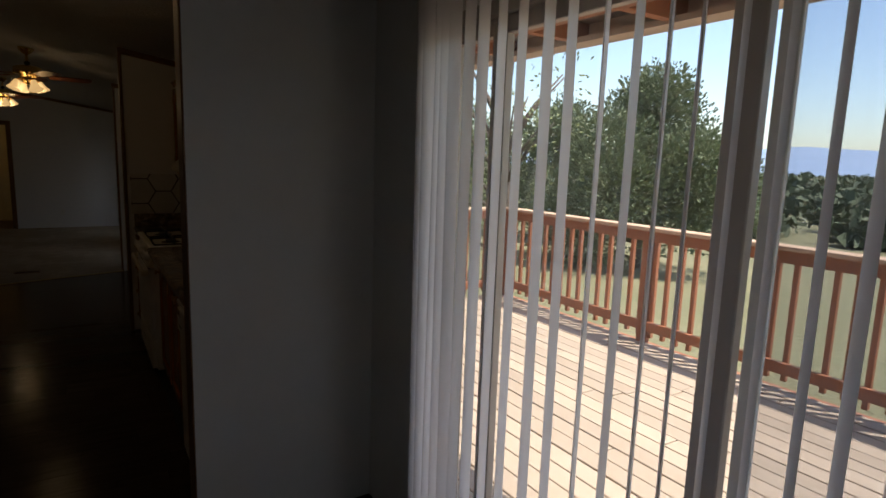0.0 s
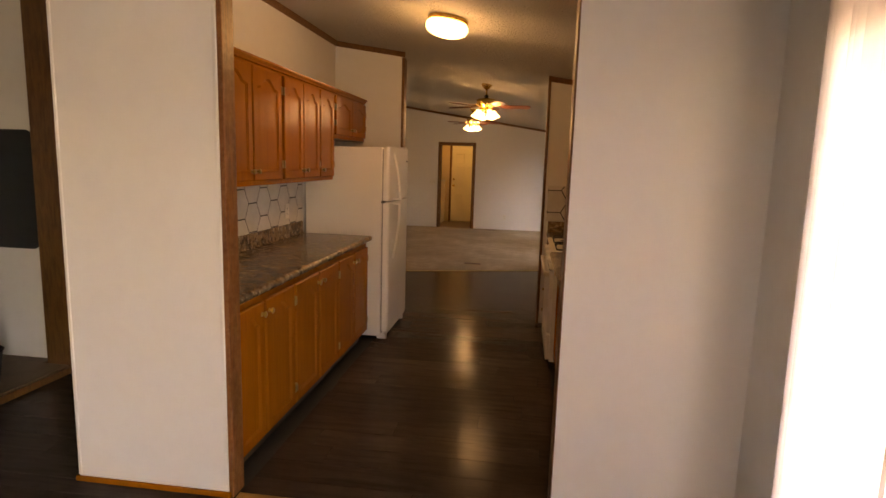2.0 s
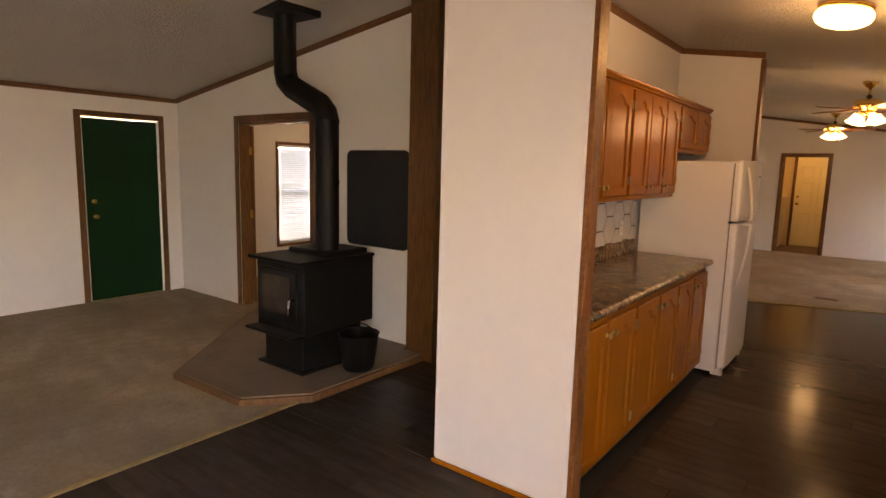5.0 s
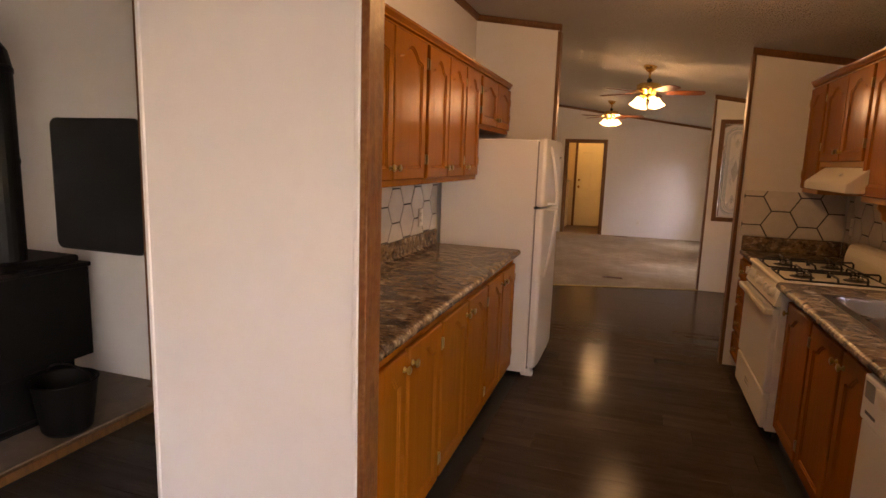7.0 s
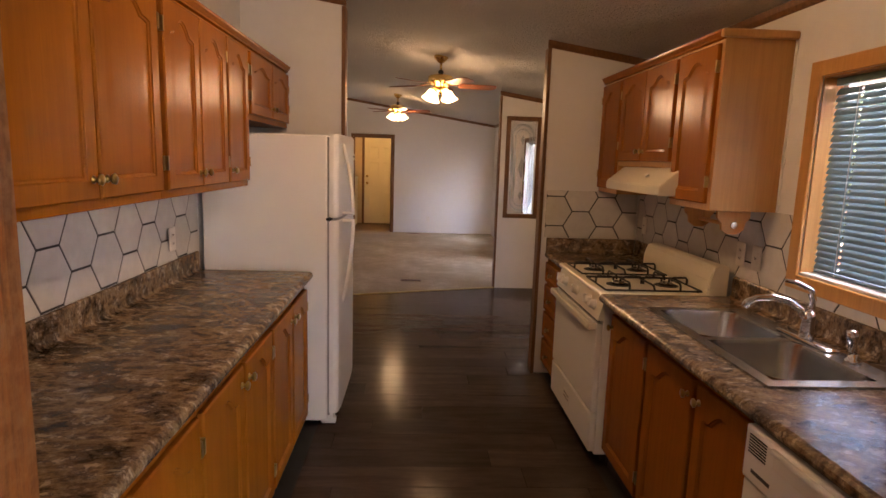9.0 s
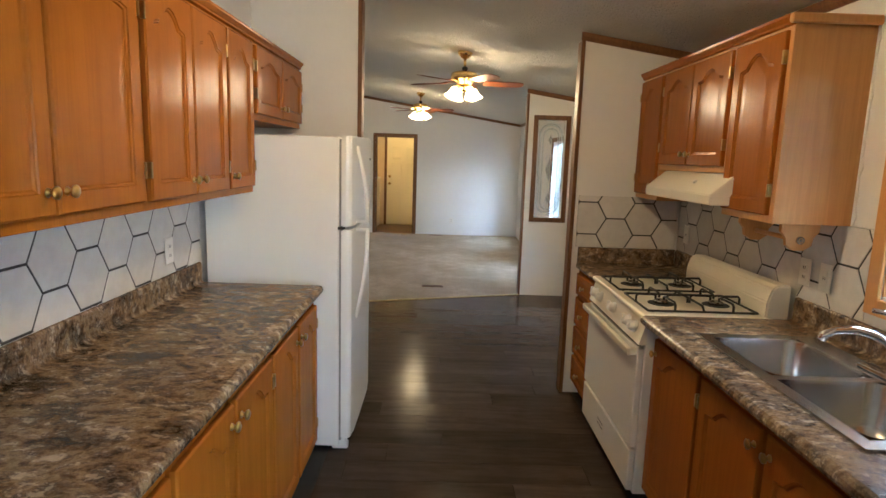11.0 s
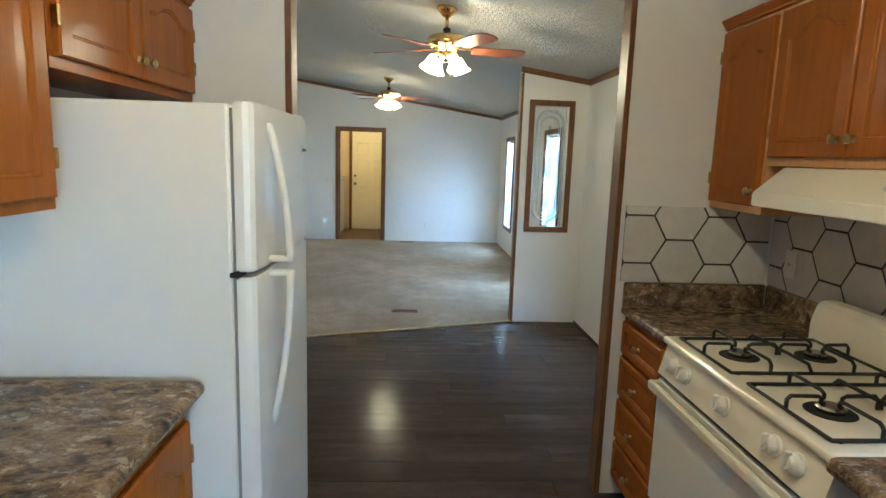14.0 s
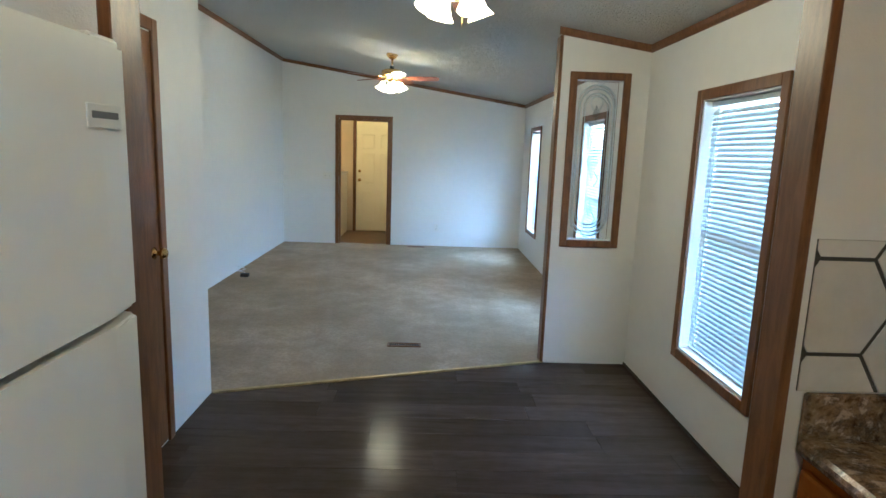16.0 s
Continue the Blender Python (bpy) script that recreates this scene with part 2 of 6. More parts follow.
ALU = mat("tan_aluminium_frame", (0.44, 0.40, 0.36), 0.45, metal=0.3, spots=[(6, 0.2, (0.36, 0.33, 0.30))])
GLASS = glass_mat("window_glass")
FROST = mat("frosted_lamp_glass", (0.9, 0.85, 0.7), 0.35, emit=((1.0, 0.62, 0.25), 0.35))
DECK = mat("weathered_deck_board", (0.42, 0.335, 0.25), 0.75, grain=((22, 1.2, 8), 3, 0.55, (0.36, 0.26, 0.17)), spots=[(1.4, 0.3, (0.40, 0.30, 0.21)), (40, 0.3, (0.30, 0.22, 0.15))], bump=[(60, 0.001)], vary=0.18)
REDWOOD = mat("red_stained_wood", (0.34, 0.125, 0.055), 0.65, grain=((20, 20, 2), 3, 0.6, (0.2, 0.07, 0.03)), bump=[(70, 0.001)], vary=0.2)
BARK = mat("bark", (0.12, 0.085, 0.06), 0.9, grain=((12, 12, 2), 5, 0.8, (0.05, 0.035, 0.025)), bump=[(40, 0.01)])
LEAF = mat("juniper_leaf", (0.12, 0.145, 0.070), 0.7, spots=[(1.2, 0.6, (0.065, 0.090, 0.036)), (6, 0.5, (0.15, 0.175, 0.075))], trans=0.2)
LEAFPALE = mat("willow_leaf", (0.24, 0.27, 0.11), 0.6, spots=[(3, 0.5, (0.16, 0.19, 0.07))], trans=0.35)
SCRUB = mat("scrub_leaf", (0.090, 0.108, 0.056), 0.85, spots=[(0.2, 0.6, (0.060, 0.078, 0.038))])
GRASS = mat("dry_grass_ground", (0.13, 0.122, 0.056), 0.95, spots=[(0.15, 0.6, (0.20, 0.175, 0.095)), (1.3, 0.6, (0.10, 0.11, 0.045)), (14, 0.5, (0.20, 0.17, 0.09))], bump=[(8, 0.05)])
# air haze is mixed into the base blue, helped by a faint glow
HILLHAZE = mat("haze_tinted_hills", (0.20, 0.26, 0.36), 0.95, spots=[(0.004, 0.5, (0.24, 0.30, 0.40))], emit=((0.25, 0.40, 0.62), 0.12))
SIDING = mat("soffit_paint", (0.42, 0.32, 0.24), 0.6, spots=[(3, 0.2, (0.34, 0.25, 0.18))])
HEARTH = mat("tan_mottled_tile", (0.23, 0.17, 0.125), 0.55, spots=[(3, 0.5, (0.12, 0.085, 0.06)), (18, 0.4, (0.24, 0.185, 0.13))], bump=[(30, 0.001)], spec=0.3)
SOOT = mat("sooty_glass", (0.045, 0.035, 0.028), 0.12, spots=[(4, 0.6, (0.09, 0.075, 0.06))])
ETCH = mat("frosted_bevel_glass", (0.74, 0.79, 0.81), 0.2, spots=[(30, 0.3, (0.6, 0.65, 0.68))], trans=0.8)
FROSTBAND = glass_mat("etched_glass", (0.86, 0.88, 0.90), 0.08)
CAPWOOD = mat("bleached_cap_wood", (0.50, 0.34, 0.22), 0.75, grain=((12, 1.5, 12), 4, 0.5, (0.36, 0.2, 0.11)), bump=[(60, 0.001)])
SCREEN = glass_mat("insect_screen", (0.80, 0.81, 0.83), 0.05)
PAPER = mat("printed_label", (0.7, 0.7, 0.68), 0.5)
INK = mat("dark_print", (0.05, 0.05, 0.06), 0.5)


# ---- mesh helpers ----
def mesh_of(bm, name):
    me = bpy.data.meshes.new(name)
    bmesh.ops.recalc_face_normals(bm, faces=bm.faces)
    bm.to_mesh(me)
    bm.free()
    return me


def smooth(me, on=True):
    me.polygons.foreach_set("use_smooth", [on] * len(me.polygons))
    me.update()


def box_bm(x0, y0, z0, x1, y1, z1, bevel=0.0, seg=1, bm=None):
    bm = bm or bmesh.new()
    c = ((x0 + x1) / 2, (y0 + y1) / 2, (z0 + z1) / 2)
    made = bmesh.ops.create_cube(bm, size=1.0, matrix=Matrix.LocRotScale(c, None, (abs(x1 - x0), abs(y1 - y0), abs(z1 - z0))))
    if bevel:
        edges = list({e for v in made["verts"] for e in v.link_edges})
        bmesh.ops.bevel(bm, geom=edges, offset=bevel, segments=seg, affect='EDGES', profile=0.5)
    return bm


def tube_bm(points, radius, sides=10, bm=None, caps=True):
    """A round tube along a line of points; radius may be a list."""
    bm = bm or bmesh.new()
    pts = [Vector(p) for p in points]
    rad = radius if isinstance(radius, (list, tuple)) else [radius] * len(pts)
    rings = []
    side = None
    for i, p in enumerate(pts):
        d = (pts[min(i + 1, len(pts) - 1)] - pts[max(i - 1, 0)]).normalized()
        if side is None:
            side = d.orthogonal().normalized()
        side = (side - d * side.dot(d)).normalized()
        up = d.cross(side)
        rings.append([bm.verts.new(p + (side * math.cos(a) + up * math.sin(a)) * rad[i]) for a in (2 * math.pi * k / sides for k in range(sides))])
    for a, b in zip(rings, rings[1:]):
        for k in range(sides):
            bm.faces.new((a[k], a[(k + 1) % sides], b[(k + 1) % sides], b[k]))
    if caps:
        bm.faces.new(rings[0][::-1])
        bm.faces.new(rings[-1])
    return bm


def lathe_bm(profile, sides=20, bm=None, m=None):
    """A turned shape about z from (radius, z) pairs."""
    bm = bm or bmesh.new()
    m = m or Matrix()
    rings = [[bm.verts.new(m @ Vector((r * math.cos(2 * math.pi * k / sides), r * math.sin(2 * math.pi * k / sides), z))) for k in range(sides)] for r, z in profile]
    for a, b in zip(rings, rings[1:]):
        for k in range(sides):
            bm.faces.new((a[k], a[(k + 1) % sides], b[(k + 1) % sides], b[k]))
    if profile[0][0] > 1e-5:
        bm.faces.new(rings[0][::-1])
    if profile[-1][0] > 1e-5:
        bm.faces.new(rings[-1])
    bmesh.ops.remove_doubles(bm, verts=bm.verts, dist=1e-6)
    return bm


def prism_bm(outline, z0, z1, bm=None, m=None):
    """An outline in x, y raised from z0 to z1 (then moved by m)."""
    bm = bm or bmesh.new()
    m = m or Matrix()
    lo = [bm.verts.new(m @ Vector((x, y, z0))) for x, y in outline]
    hi = [bm.verts.new(m @ Vector((x, y, z1))) for x, y in outline]
    n = len(outline)
    for k in range(n):
        bm.faces.new((lo[k], lo[(k + 1) % n], hi[(k + 1) % n], hi[k]))
    bm.faces.new(lo[::-1])
    bm.faces.new(hi)
    return bm


def solid(name, bm, material, label="", category="", group="", kind="", soft=False):
    me = mesh_of(bm, name)
    me.materials.append(material)
    if soft:
        smooth(me)
    return tagged(new(name, me), label, category, group, kind)


def part(name, bm, material, parent, label="", soft=False):
    """One mesh object under a thing or a part."""
    ob = solid(name, bm, material, label, soft=soft)
    ob.parent = parent
    ob.matrix_parent_inverse = parent.matrix_world.inverted() if parent.parent is None else Matrix()
    return ob


def thing(name, label, category, group="", at=(0, 0, 0)):
    ob = new(name)
    ob.empty_display_size = 0.05
    ob.matrix_basis = Matrix.Translation(at)
    ob.matrix_world = Matrix.Translation(at)
    return tagged(ob, label, category, group)


def structure(name, bm, material, label="", category=""):
    return solid(name, bm, material, label, category, kind="structure")


def boxes(*rows, bevel=0.0):
    bm = bmesh.new()
    for r in rows:
        box_bm(*r, bevel=bevel, bm=bm)
    return bm


def wall_bm(axis, at0, at1, lo, hi, z0, z1, holes=()):
    """A wall slab along one axis, cut through by holes (lo, hi, z0, z1). z1 may be a function of x."""
    bm = bmesh.new()
    cuts = sorted({lo, hi, *[h[0] for h in holes], *[h[1] for h in holes]})
    for a, b in zip(cuts, cuts[1:]):
        mid = (a + b) / 2
        spans, z = [], z0
        for h in sorted((h for h in holes if h[0] <= mid <= h[1]), key=lambda h: h[2]):
            if h[2] > z + 1e-4:
                spans.append((z, h[2]))
            z = h[3]
        spans.append((z, None))
        for s0, s1 in spans:
            if axis == 'y':
                corners = [(at0, a), (at1, a), (at1, b), (at0, b)]
            else:
                corners = [(a, at0), (b, at0), (b, at1), (a, at1)]
            low = [bm.verts.new((x, y, s0)) for x, y in corners]
            top = [bm.verts.new((x, y, s1 if s1 is not None else (z1(x) if callable(z1) else z1))) for x, y in corners]
            for k in range(4):
                bm.faces.new((low[k], low[(k + 1) % 4], top[(k + 1) % 4], top[k]))
            bm.faces.new(low[::-1])
            bm.faces.new(top)
    return bm


# ---- plan ----
XE, XW, XR = 1.095, -6.765, -2.80          # east wall, west wall, ridge
YS, YK, YF = -3.6, 1.905, 13.13          # south end, kitchen front, far wall
XM = -1.67                                # kitchen's west wall


def ceil_z(x):
    return 2.25 + 0.150 * (XE - x) if x > XR else 2.255 + 0.1465 * (x - XW)


def top(x):
    return ceil_z(x) + 0.01


# window and door holes: lo, hi, z0, z1
# the opening is lengthened southwards out of view to admit fill light
SLIDER = (-2.62, 1.42, 0.02, 2.0)
KWIN = (2.89, 3.452, 1.112, 1.905)
DWIN = (6.50, 7.215, 0.415, 1.82)
BWIN = (4.60, 5.25, 0.42, 1.80)
FWIN = (11.78, 12.42, 0.42, 1.82)
GWIN = (8.95, 9.645, 0.415, 1.82)
structure("wall_east", wall_bm('y', XE, XE + 0.12, YS - 0.1, 15.3, 0, 2.26, [SLIDER, KWIN, DWIN, GWIN, FWIN]), WALL, "off-white painted panel wall with windows", "wall")
structure("wall_west", wall_bm('y', XW - 0.12, XW, YS - 0.1, 6.8, 0, 2.265, [(2.15, 2.96, 0.0, 1.985), BWIN]), WALL, "off-white painted panel wall with a green door", "wall")
structure("wall_south", wall_bm('x', YS - 0.1, YS, XW, XR, 0, top), WALL, "plain off-white wall", "wall")
structure("wall_south", wall_bm('x', YS - 0.1, YS, XR, XE, 0, top), WALL, "plain off-white wall", "wall")
structure("wall_living", wall_bm('x', 3.19, 3.31, XW, -3.02, 0, top, [(-5.52, -4.36, 0, 1.96)]), WALL, "off-white gable wall with a cased doorway", "wall")
structure("wall_hall", wall_bm('x', 3.31, 3.41, -3.02, -1.80, 0, top), WALL, "plain off-white wall closing the hall", "wall")
structure("wall_kitchen_west", wall_bm('y', -1.80, XM, YK + 0.09, 7.39, 0, lambda x: top(x)), WALL, "off-white painted wall behind the cabinets", "wall")
structure("wall_column", wall_bm('x', YK, YK + 0.09, -1.815, -1.062, 0, top), WALL, "off-white end panel of the kitchen wall", "wall")
structure("wall_nib", wall_bm('x', YK, YK + 0.10, 0.376, XE, 0, top), WALL, "off-white short wall beside the patio door", "wall")
structure("wall_fridge_end", wall_bm('x', 5.19, 5.285, XM, -1.01, 0, top), WALL, "off-white wall behind the refrigerator", "wall")
structure("wall_kitchen_end", wall_bm('x', 5.21, 5.285, 0.40, XE, 0, top), WALL, "off-white wall at the end of the counter", "wall")
structure("wall_partition", wall_bm('x', 8.04, 8.13, 0.49, XE, 0, top, [(0.60, 0.915, 0.915, 2.01)]), WALL, "off-white partition with a decorative glass panel", "wall")
structure("wall_family_south", wall_bm('x', 7.29, 7.39, -2.64, -1.80, 0, top), WALL, "off-white wall", "wall")
structure("wall_family_west", wall_bm('y', -2.74, -2.64, 7.29, YF, 0, 2.82), WALL, "off-white long wall of the carpeted room", "wall")
structure("wall_far", wall_bm('x', YF, YF + 0.1, -2.74, XE, 0, top, [(-1.78, -1.01, 0, 1.945)]), WALL, "off-white wall with a doorway", "wall")
structure("wall_utility_west", wall_bm('y', -2.3, -2.2, YF + 0.1, 14.75, 0, 2.75), TAN, "cream wall of the utility room", "wall")
structure("wall_utility_north", wall_bm('x', 14.65, 14.75, -2.2, XE, 0, 2.75), TAN, "cream wall of the utility room", "wall")
structure("wall_utility_east", wall_bm('y', -0.5, -0.4, YF + 0.1, 14.65, 0, 2.5), TAN, "cream wall of the utility room", "wall")
structure("wall_bedroom_north", wall_bm('x', 6.3, 6.4, XW, XR, 0, top), TAN, "tan wall of the bedroom", "wall")
structure("wall_bedroom_east", wall_bm('y', -3.15, -3.05, 3.31, 6.3, 0, 2.79), TAN, "tan wall of the bedroom", "wall")


def slope_bm(x0, x1, y0, y1, thick=0.1):
    bm = bmesh.new()
    low = [bm.verts.new((x, y, ceil_z(x if x != XR else XR + 1e-6))) for x, y in ((x0, y0), (x1, y0), (x1, y1), (x0, y1))]
    hi = [bm.verts.new(v.co + Vector((0, 0, thick))) for v in low]
    for k in range(4):
        bm.faces.new((low[k], low[(k + 1) % 4], hi[(k + 1) % 4], hi[k]))
    bm.faces.new(low[::-1])
    bm.faces.new(hi)
    return bm


structure("ceiling", slope_bm(XR, XE + 0.12, YS - 0.1, 14.8), CEIL, "sloping off-white textured ceiling", "ceiling")
structure("ceiling", slope_bm(XW - 0.12, XR, YS - 0.1, 6.5), CEIL, "sloping off-white textured ceiling", "ceiling")
# floors
structure("floor", boxes((XW - 0.12, YS - 0.1, -0.2, XE + 0.12, 14.8, -0.012)), JOINT, "dark underfloor", "floor")
structure("carpet_living", boxes((XW, YS, -0.012, -2.97, 3.19, 0.004)), CARPET, "worn tan carpet", "carpet")
structure("carpet_bedroom", boxes((XW, 3.19, -0.012, -3.05, 6.3, 0.002)), CARPET, "worn tan carpet", "carpet")
structure("carpet_family", prism_bm([(-2.64, 7.39), (-1.66, 7.39), (0.49, 8.05), (XE, 8.10), (XE, YF + 0.04), (-2.64, YF + 0.04)], -0.012, 0.004), CARPET, "worn tan carpet", "carpet")
structure("floor_utility", boxes((-2.2, YF + 0.04, -0.012, -0.5, 14.65, 0.0)), mat("brown_sheet_vinyl", (0.16, 0.10, 0.055), 0.4, spots=[(5, 0.4, (0.1, 0.06, 0.03))]), "brown sheet vinyl floor", "floor")


# ---- trim ----
def crown_y(x, y0, y1, side, label="dark brown wood ceiling moulding"):
    """Ceiling moulding along a wall that runs in y; side +1: on the wall's east side."""
    z = ceil_z(x)
    prof = [(0, 0.0), (0.026 * side, -0.004), (0.020 * side, -0.03), (0.008 * side, -0.05), (0, -0.05)]
    bm = bmesh.new()
    ends = []
    for y in (y0, y1):
        ends.append([bm.verts.new((x + dx, y, z + dz)) for dx, dz in prof])
    n = len(prof)
    for k in range(n):
        bm.faces.new((ends[0][k], ends[0][(k + 1) % n], ends[1][(k + 1) % n], ends[1][k]))
    bm.faces.new(ends[0][::-1])
    bm.faces.new(ends[1])
    structure("trim", bm, TRIM, label, "trim")


def crown_x(y, x0, x1, side, label="dark brown wood ceiling moulding"):
    prof = [(0, 0.0), (0.026 * side, -0.004), (0.020 * side, -0.03), (0.008 * side, -0.05), (0, -0.05)]
    bm = bmesh.new()
    ends = []
    for x in (x0, x1):
        ends.append([bm.verts.new((x, y + dy, ceil_z(x) + dz)) for dy, dz in prof])
    n = len(prof)
    for k in range(n):
        bm.faces.new((ends[0][k], ends[0][(k + 1) % n], ends[1][(k + 1) % n], ends[1][k]))
    bm.faces.new(ends[0][::-1])
    bm.faces.new(ends[1])
    structure("trim", bm, TRIM, label, "trim")


crown_y(XW, YS, 3.19, 1)
crown_x(3.19, XW, -3.11, -1)
crown_y(XE, YS, YK, -1)
crown_y(XE, YK + 0.1, 5.21, -1)
crown_y(XE, 5.31, 8.04, -1)
crown_y(XE, 8.13, YF, -1)
crown_y(XM, YK + 0.09, 5.19, 1)
crown_x(5.19, XM, -0.98, -1)
crown_x(5.21, 0.375, XE, -1)
crown_x(8.04, 0.46, XE, -1)
crown_x(YF, -2.64, XE, -1)
crown_y(-2.64, 7.39, YF, 1)


def strip(label, *rows, material=TRIM, name="trim", bevel=0.003):
    for r in rows:
        structure(name, box_bm(*r, bevel=bevel), material, label, "trim")


def post_top(x):
    return ceil_z(x) - 0.052


# corner posts of the kitchen opening and wall ends
strip("honey brown wood corner strip", (-1.062, YK - 0.004, 0, -1.038, YK + 0.094, ceil_z(-1.03)), material=POSTWOOD)
strip("white plastic edge strip on the wall panel", (-1.080, YK - 0.006, 0.03, -1.063, YK + 0.001, ceil_z(-1.06) - 0.01), (-1.819, YK - 0.006, 0.03, -1.802, YK + 0.001, ceil_z(-1.7) - 0.01), material=WHITETRIM)
strip("honey brown wood base strip", (-1.83, YK - 0.014, 0.0, -1.050, YK - 0.001, 0.026), material=OAK)
strip("dark brown wood corner strip", (0.368, YK - 0.004, 0, 0.376, YK + 0.104, ceil_z(0.376)))
strip("dark brown wood wall end casing", (-1.010, 5.180, 0, -0.984, 5.295, post_top(-0.99)), (0.376, 5.192, 0, 0.400, 5.287, post_top(0.38)), (0.468, 8.033, 0.0, 0.490, 8.137, post_top(0.48)))
strip("black baseboard", (0.38, YK - 0.012, 0, XE - 0.002, YK - 0.001, 0.045), (XE - 0.013, 1.43, 0, XE - 0.001, YK - 0.012, 0.045), (XE - 0.012, 5.31, 0, XE - 0.001, 8.05, 0.018), material=KICK, name="baseboard")
strip("brass carpet edge strip", (-2.985, YS, 0.0, -2.955, 2.0, 0.010), material=GOLDTRIM)
strip("honey brown floor threshold", (-1.03, YK - 0.01, 0.0, 0.37, YK + 0.035, 0.007), material=GOLDTRIM)
d = Vector((2.15, 0.66, 0)).normalized()
nrm = Vector((-d.y, d.x, 0)) * 0.014
p0, p1 = Vector((-1.66, 7.39, 0)), Vector((0.49, 8.05, 0))
structure("trim", prism_bm([(v.x, v.y) for v in (p0 - nrm, p1 - nrm, p1 + nrm, p0 + nrm)], 0.0, 0.010), GOLDTRIM, "pale metal carpet edge strip", "trim")
# wood clad post and ridge board at the marriage line
structure("trim_post", box_bm(-3.075, 3.10, 0, -2.80, 3.306, ceil_z(-2.82), bevel=0.004), TRIM, "dark brown wood clad post", "post")
structure("trim_ridge", box_bm(-2.98, YS, 2.755, -2.80, 3.10, 2.83, bevel=0.004), TRIM, "dark brown wood ridge board", "beam")
# wall panel joint on the far wall
structure("trim_batten", box_bm(-0.122, YF - 0.004, 0.02, -0.108, YF - 0.0005, 1.25), WHITETRIM, "narrow white panel batten", "trim")


def casing_x(y, x0, x1, z1, side, w=0.065, z0=0.0, label="dark brown wood door casing", sill=False, depth=0.016, mat_=TRIM):
    """Casing on a wall at y; x0..x1 is the clear opening."""
    a, b = sorted((y, y + depth * side))
    strip(label, (x0 - w, a, z0 - (w if sill else 0), x0, b, z1 + w), (x1, a, z0 - (w if sill else 0), x1 + w, b, z1 + w), (x0, a, z1, x1, b, z1 + w), material=mat_)
    if sill:
        strip(label, (x0, a, z0 - w, x1, b, z0), material=mat_)


def casing_y(x, y0, y1, z1, side, w=0.055, z0=0.0, label="dark brown wood window casing", sill=True, depth=0.016, mat_=TRIM):
    a, b = sorted((x, x + depth * side))
    strip(label, (a, y0 - w, z0 - (w if sill else 0), b, y0, z1 + w), (a, y1, z0 - (w if sill else 0), b, y1 + w, z1 + w), (a, y0, z1, b, y1, z1 + w), material=mat_)
    if sill:
        strip(label, (a, y0, z0 - w, b, y1, z0), material=mat_)


casing_x(3.19, -5.52, -4.36, 1.96, -1)
strip("dark brown wood door jamb", (-5.52, 3.19, 0, -5.495, 3.31, 1.96), (-4.385, 3.19, 0, -4.36, 3.31, 1.96), (-5.495, 3.19, 1.935, -4.385, 3.31, 1.96))
casing_x(YF, -1.78, -1.01, 1.945, -1, w=0.055)
strip("dark brown wood door jamb", (-1.78, YF, 0, -1.76, YF + 0.1, 1.945), (-1.03, YF, 0, -1.01, YF + 0.1, 1.945), (-1.76, YF, 1.925, -1.03, YF + 0.1, 1.945))
casing_y(XW, 2.15, 2.96, 1.985, 1, w=0.06, sill=False, label="dark brown wood door casing")
casing_y(XE, *DWIN[:2], DWIN[3], -1, z0=DWIN[2])
casing_y(XE, *GWIN[:2], GWIN[3], -1, z0=GWIN[2])
casing_y(XE, *FWIN[:2], FWIN[3], -1, z0=FWIN[2])
casing_y(XE, *KWIN[:2], KWIN[3], -1, z0=KWIN[2], w=0.06, label="honey brown wood window casing", mat_=OAKEDGE)
casing_x(8.04, 0.60, 0.915, 2.01, -1, z0=0.915, w=0.05, sill=True, label="dark brown wood casing of the glass panel")
casing_x(8.13, 0.60, 0.915, 2.01, 1, z0=0.915, w=0.05, sill=True, label="dark brown wood casing of the glass panel")


# ---- doors ----
def knob_bm(m, r=0.026, reach=0.05):
    """A turned knob; m takes local z to the way it points."""
    return lathe_bm([(0.026 * r / 0.026, 0), (r * 1.1, 0.004), (r * 0.45, 0.010), (r * 0.40, reach * 0.45), (r * 0.95, reach * 0.62), (r, reach * 0.8), (r * 0.7, reach), (0.0, reach)], 14, m=m)


def panel_door(label, w, h, panels, material, group=""):
    """A door leaf in x, z with its front at y = 0, facing -y; panels: (x0, z0, x1, z1)."""
    ob = thing("door", label, "door", group)
    part("leaf", box_bm(0, 0, 0, w, 0.035, h, bevel=0.002), material, ob)
    for x0, z0, x1, z1 in panels:
        bm = bmesh.new()
        loops = []
        for inset, y in ((0, 0.0), (0.006, -0.005), (0.014, -0.001), (0.022, -0.006), (0.03, -0.006)):
            loops.append([bm.verts.new((x, y, z)) for x, z in ((x0 + inset, z0 + inset), (x1 - inset, z0 + inset), (x1 - inset, z1 - inset), (x0 + inset, z1 - inset))])
        for a, b in zip(loops, loops[1:]):
            for k in range(4):
                bm.faces.new((a[k], a[(k + 1) % 4], b[(k + 1) % 4], b[k]))
        bm.faces.new(loops[-1])
        part("panel", bm, material, ob)
    return ob


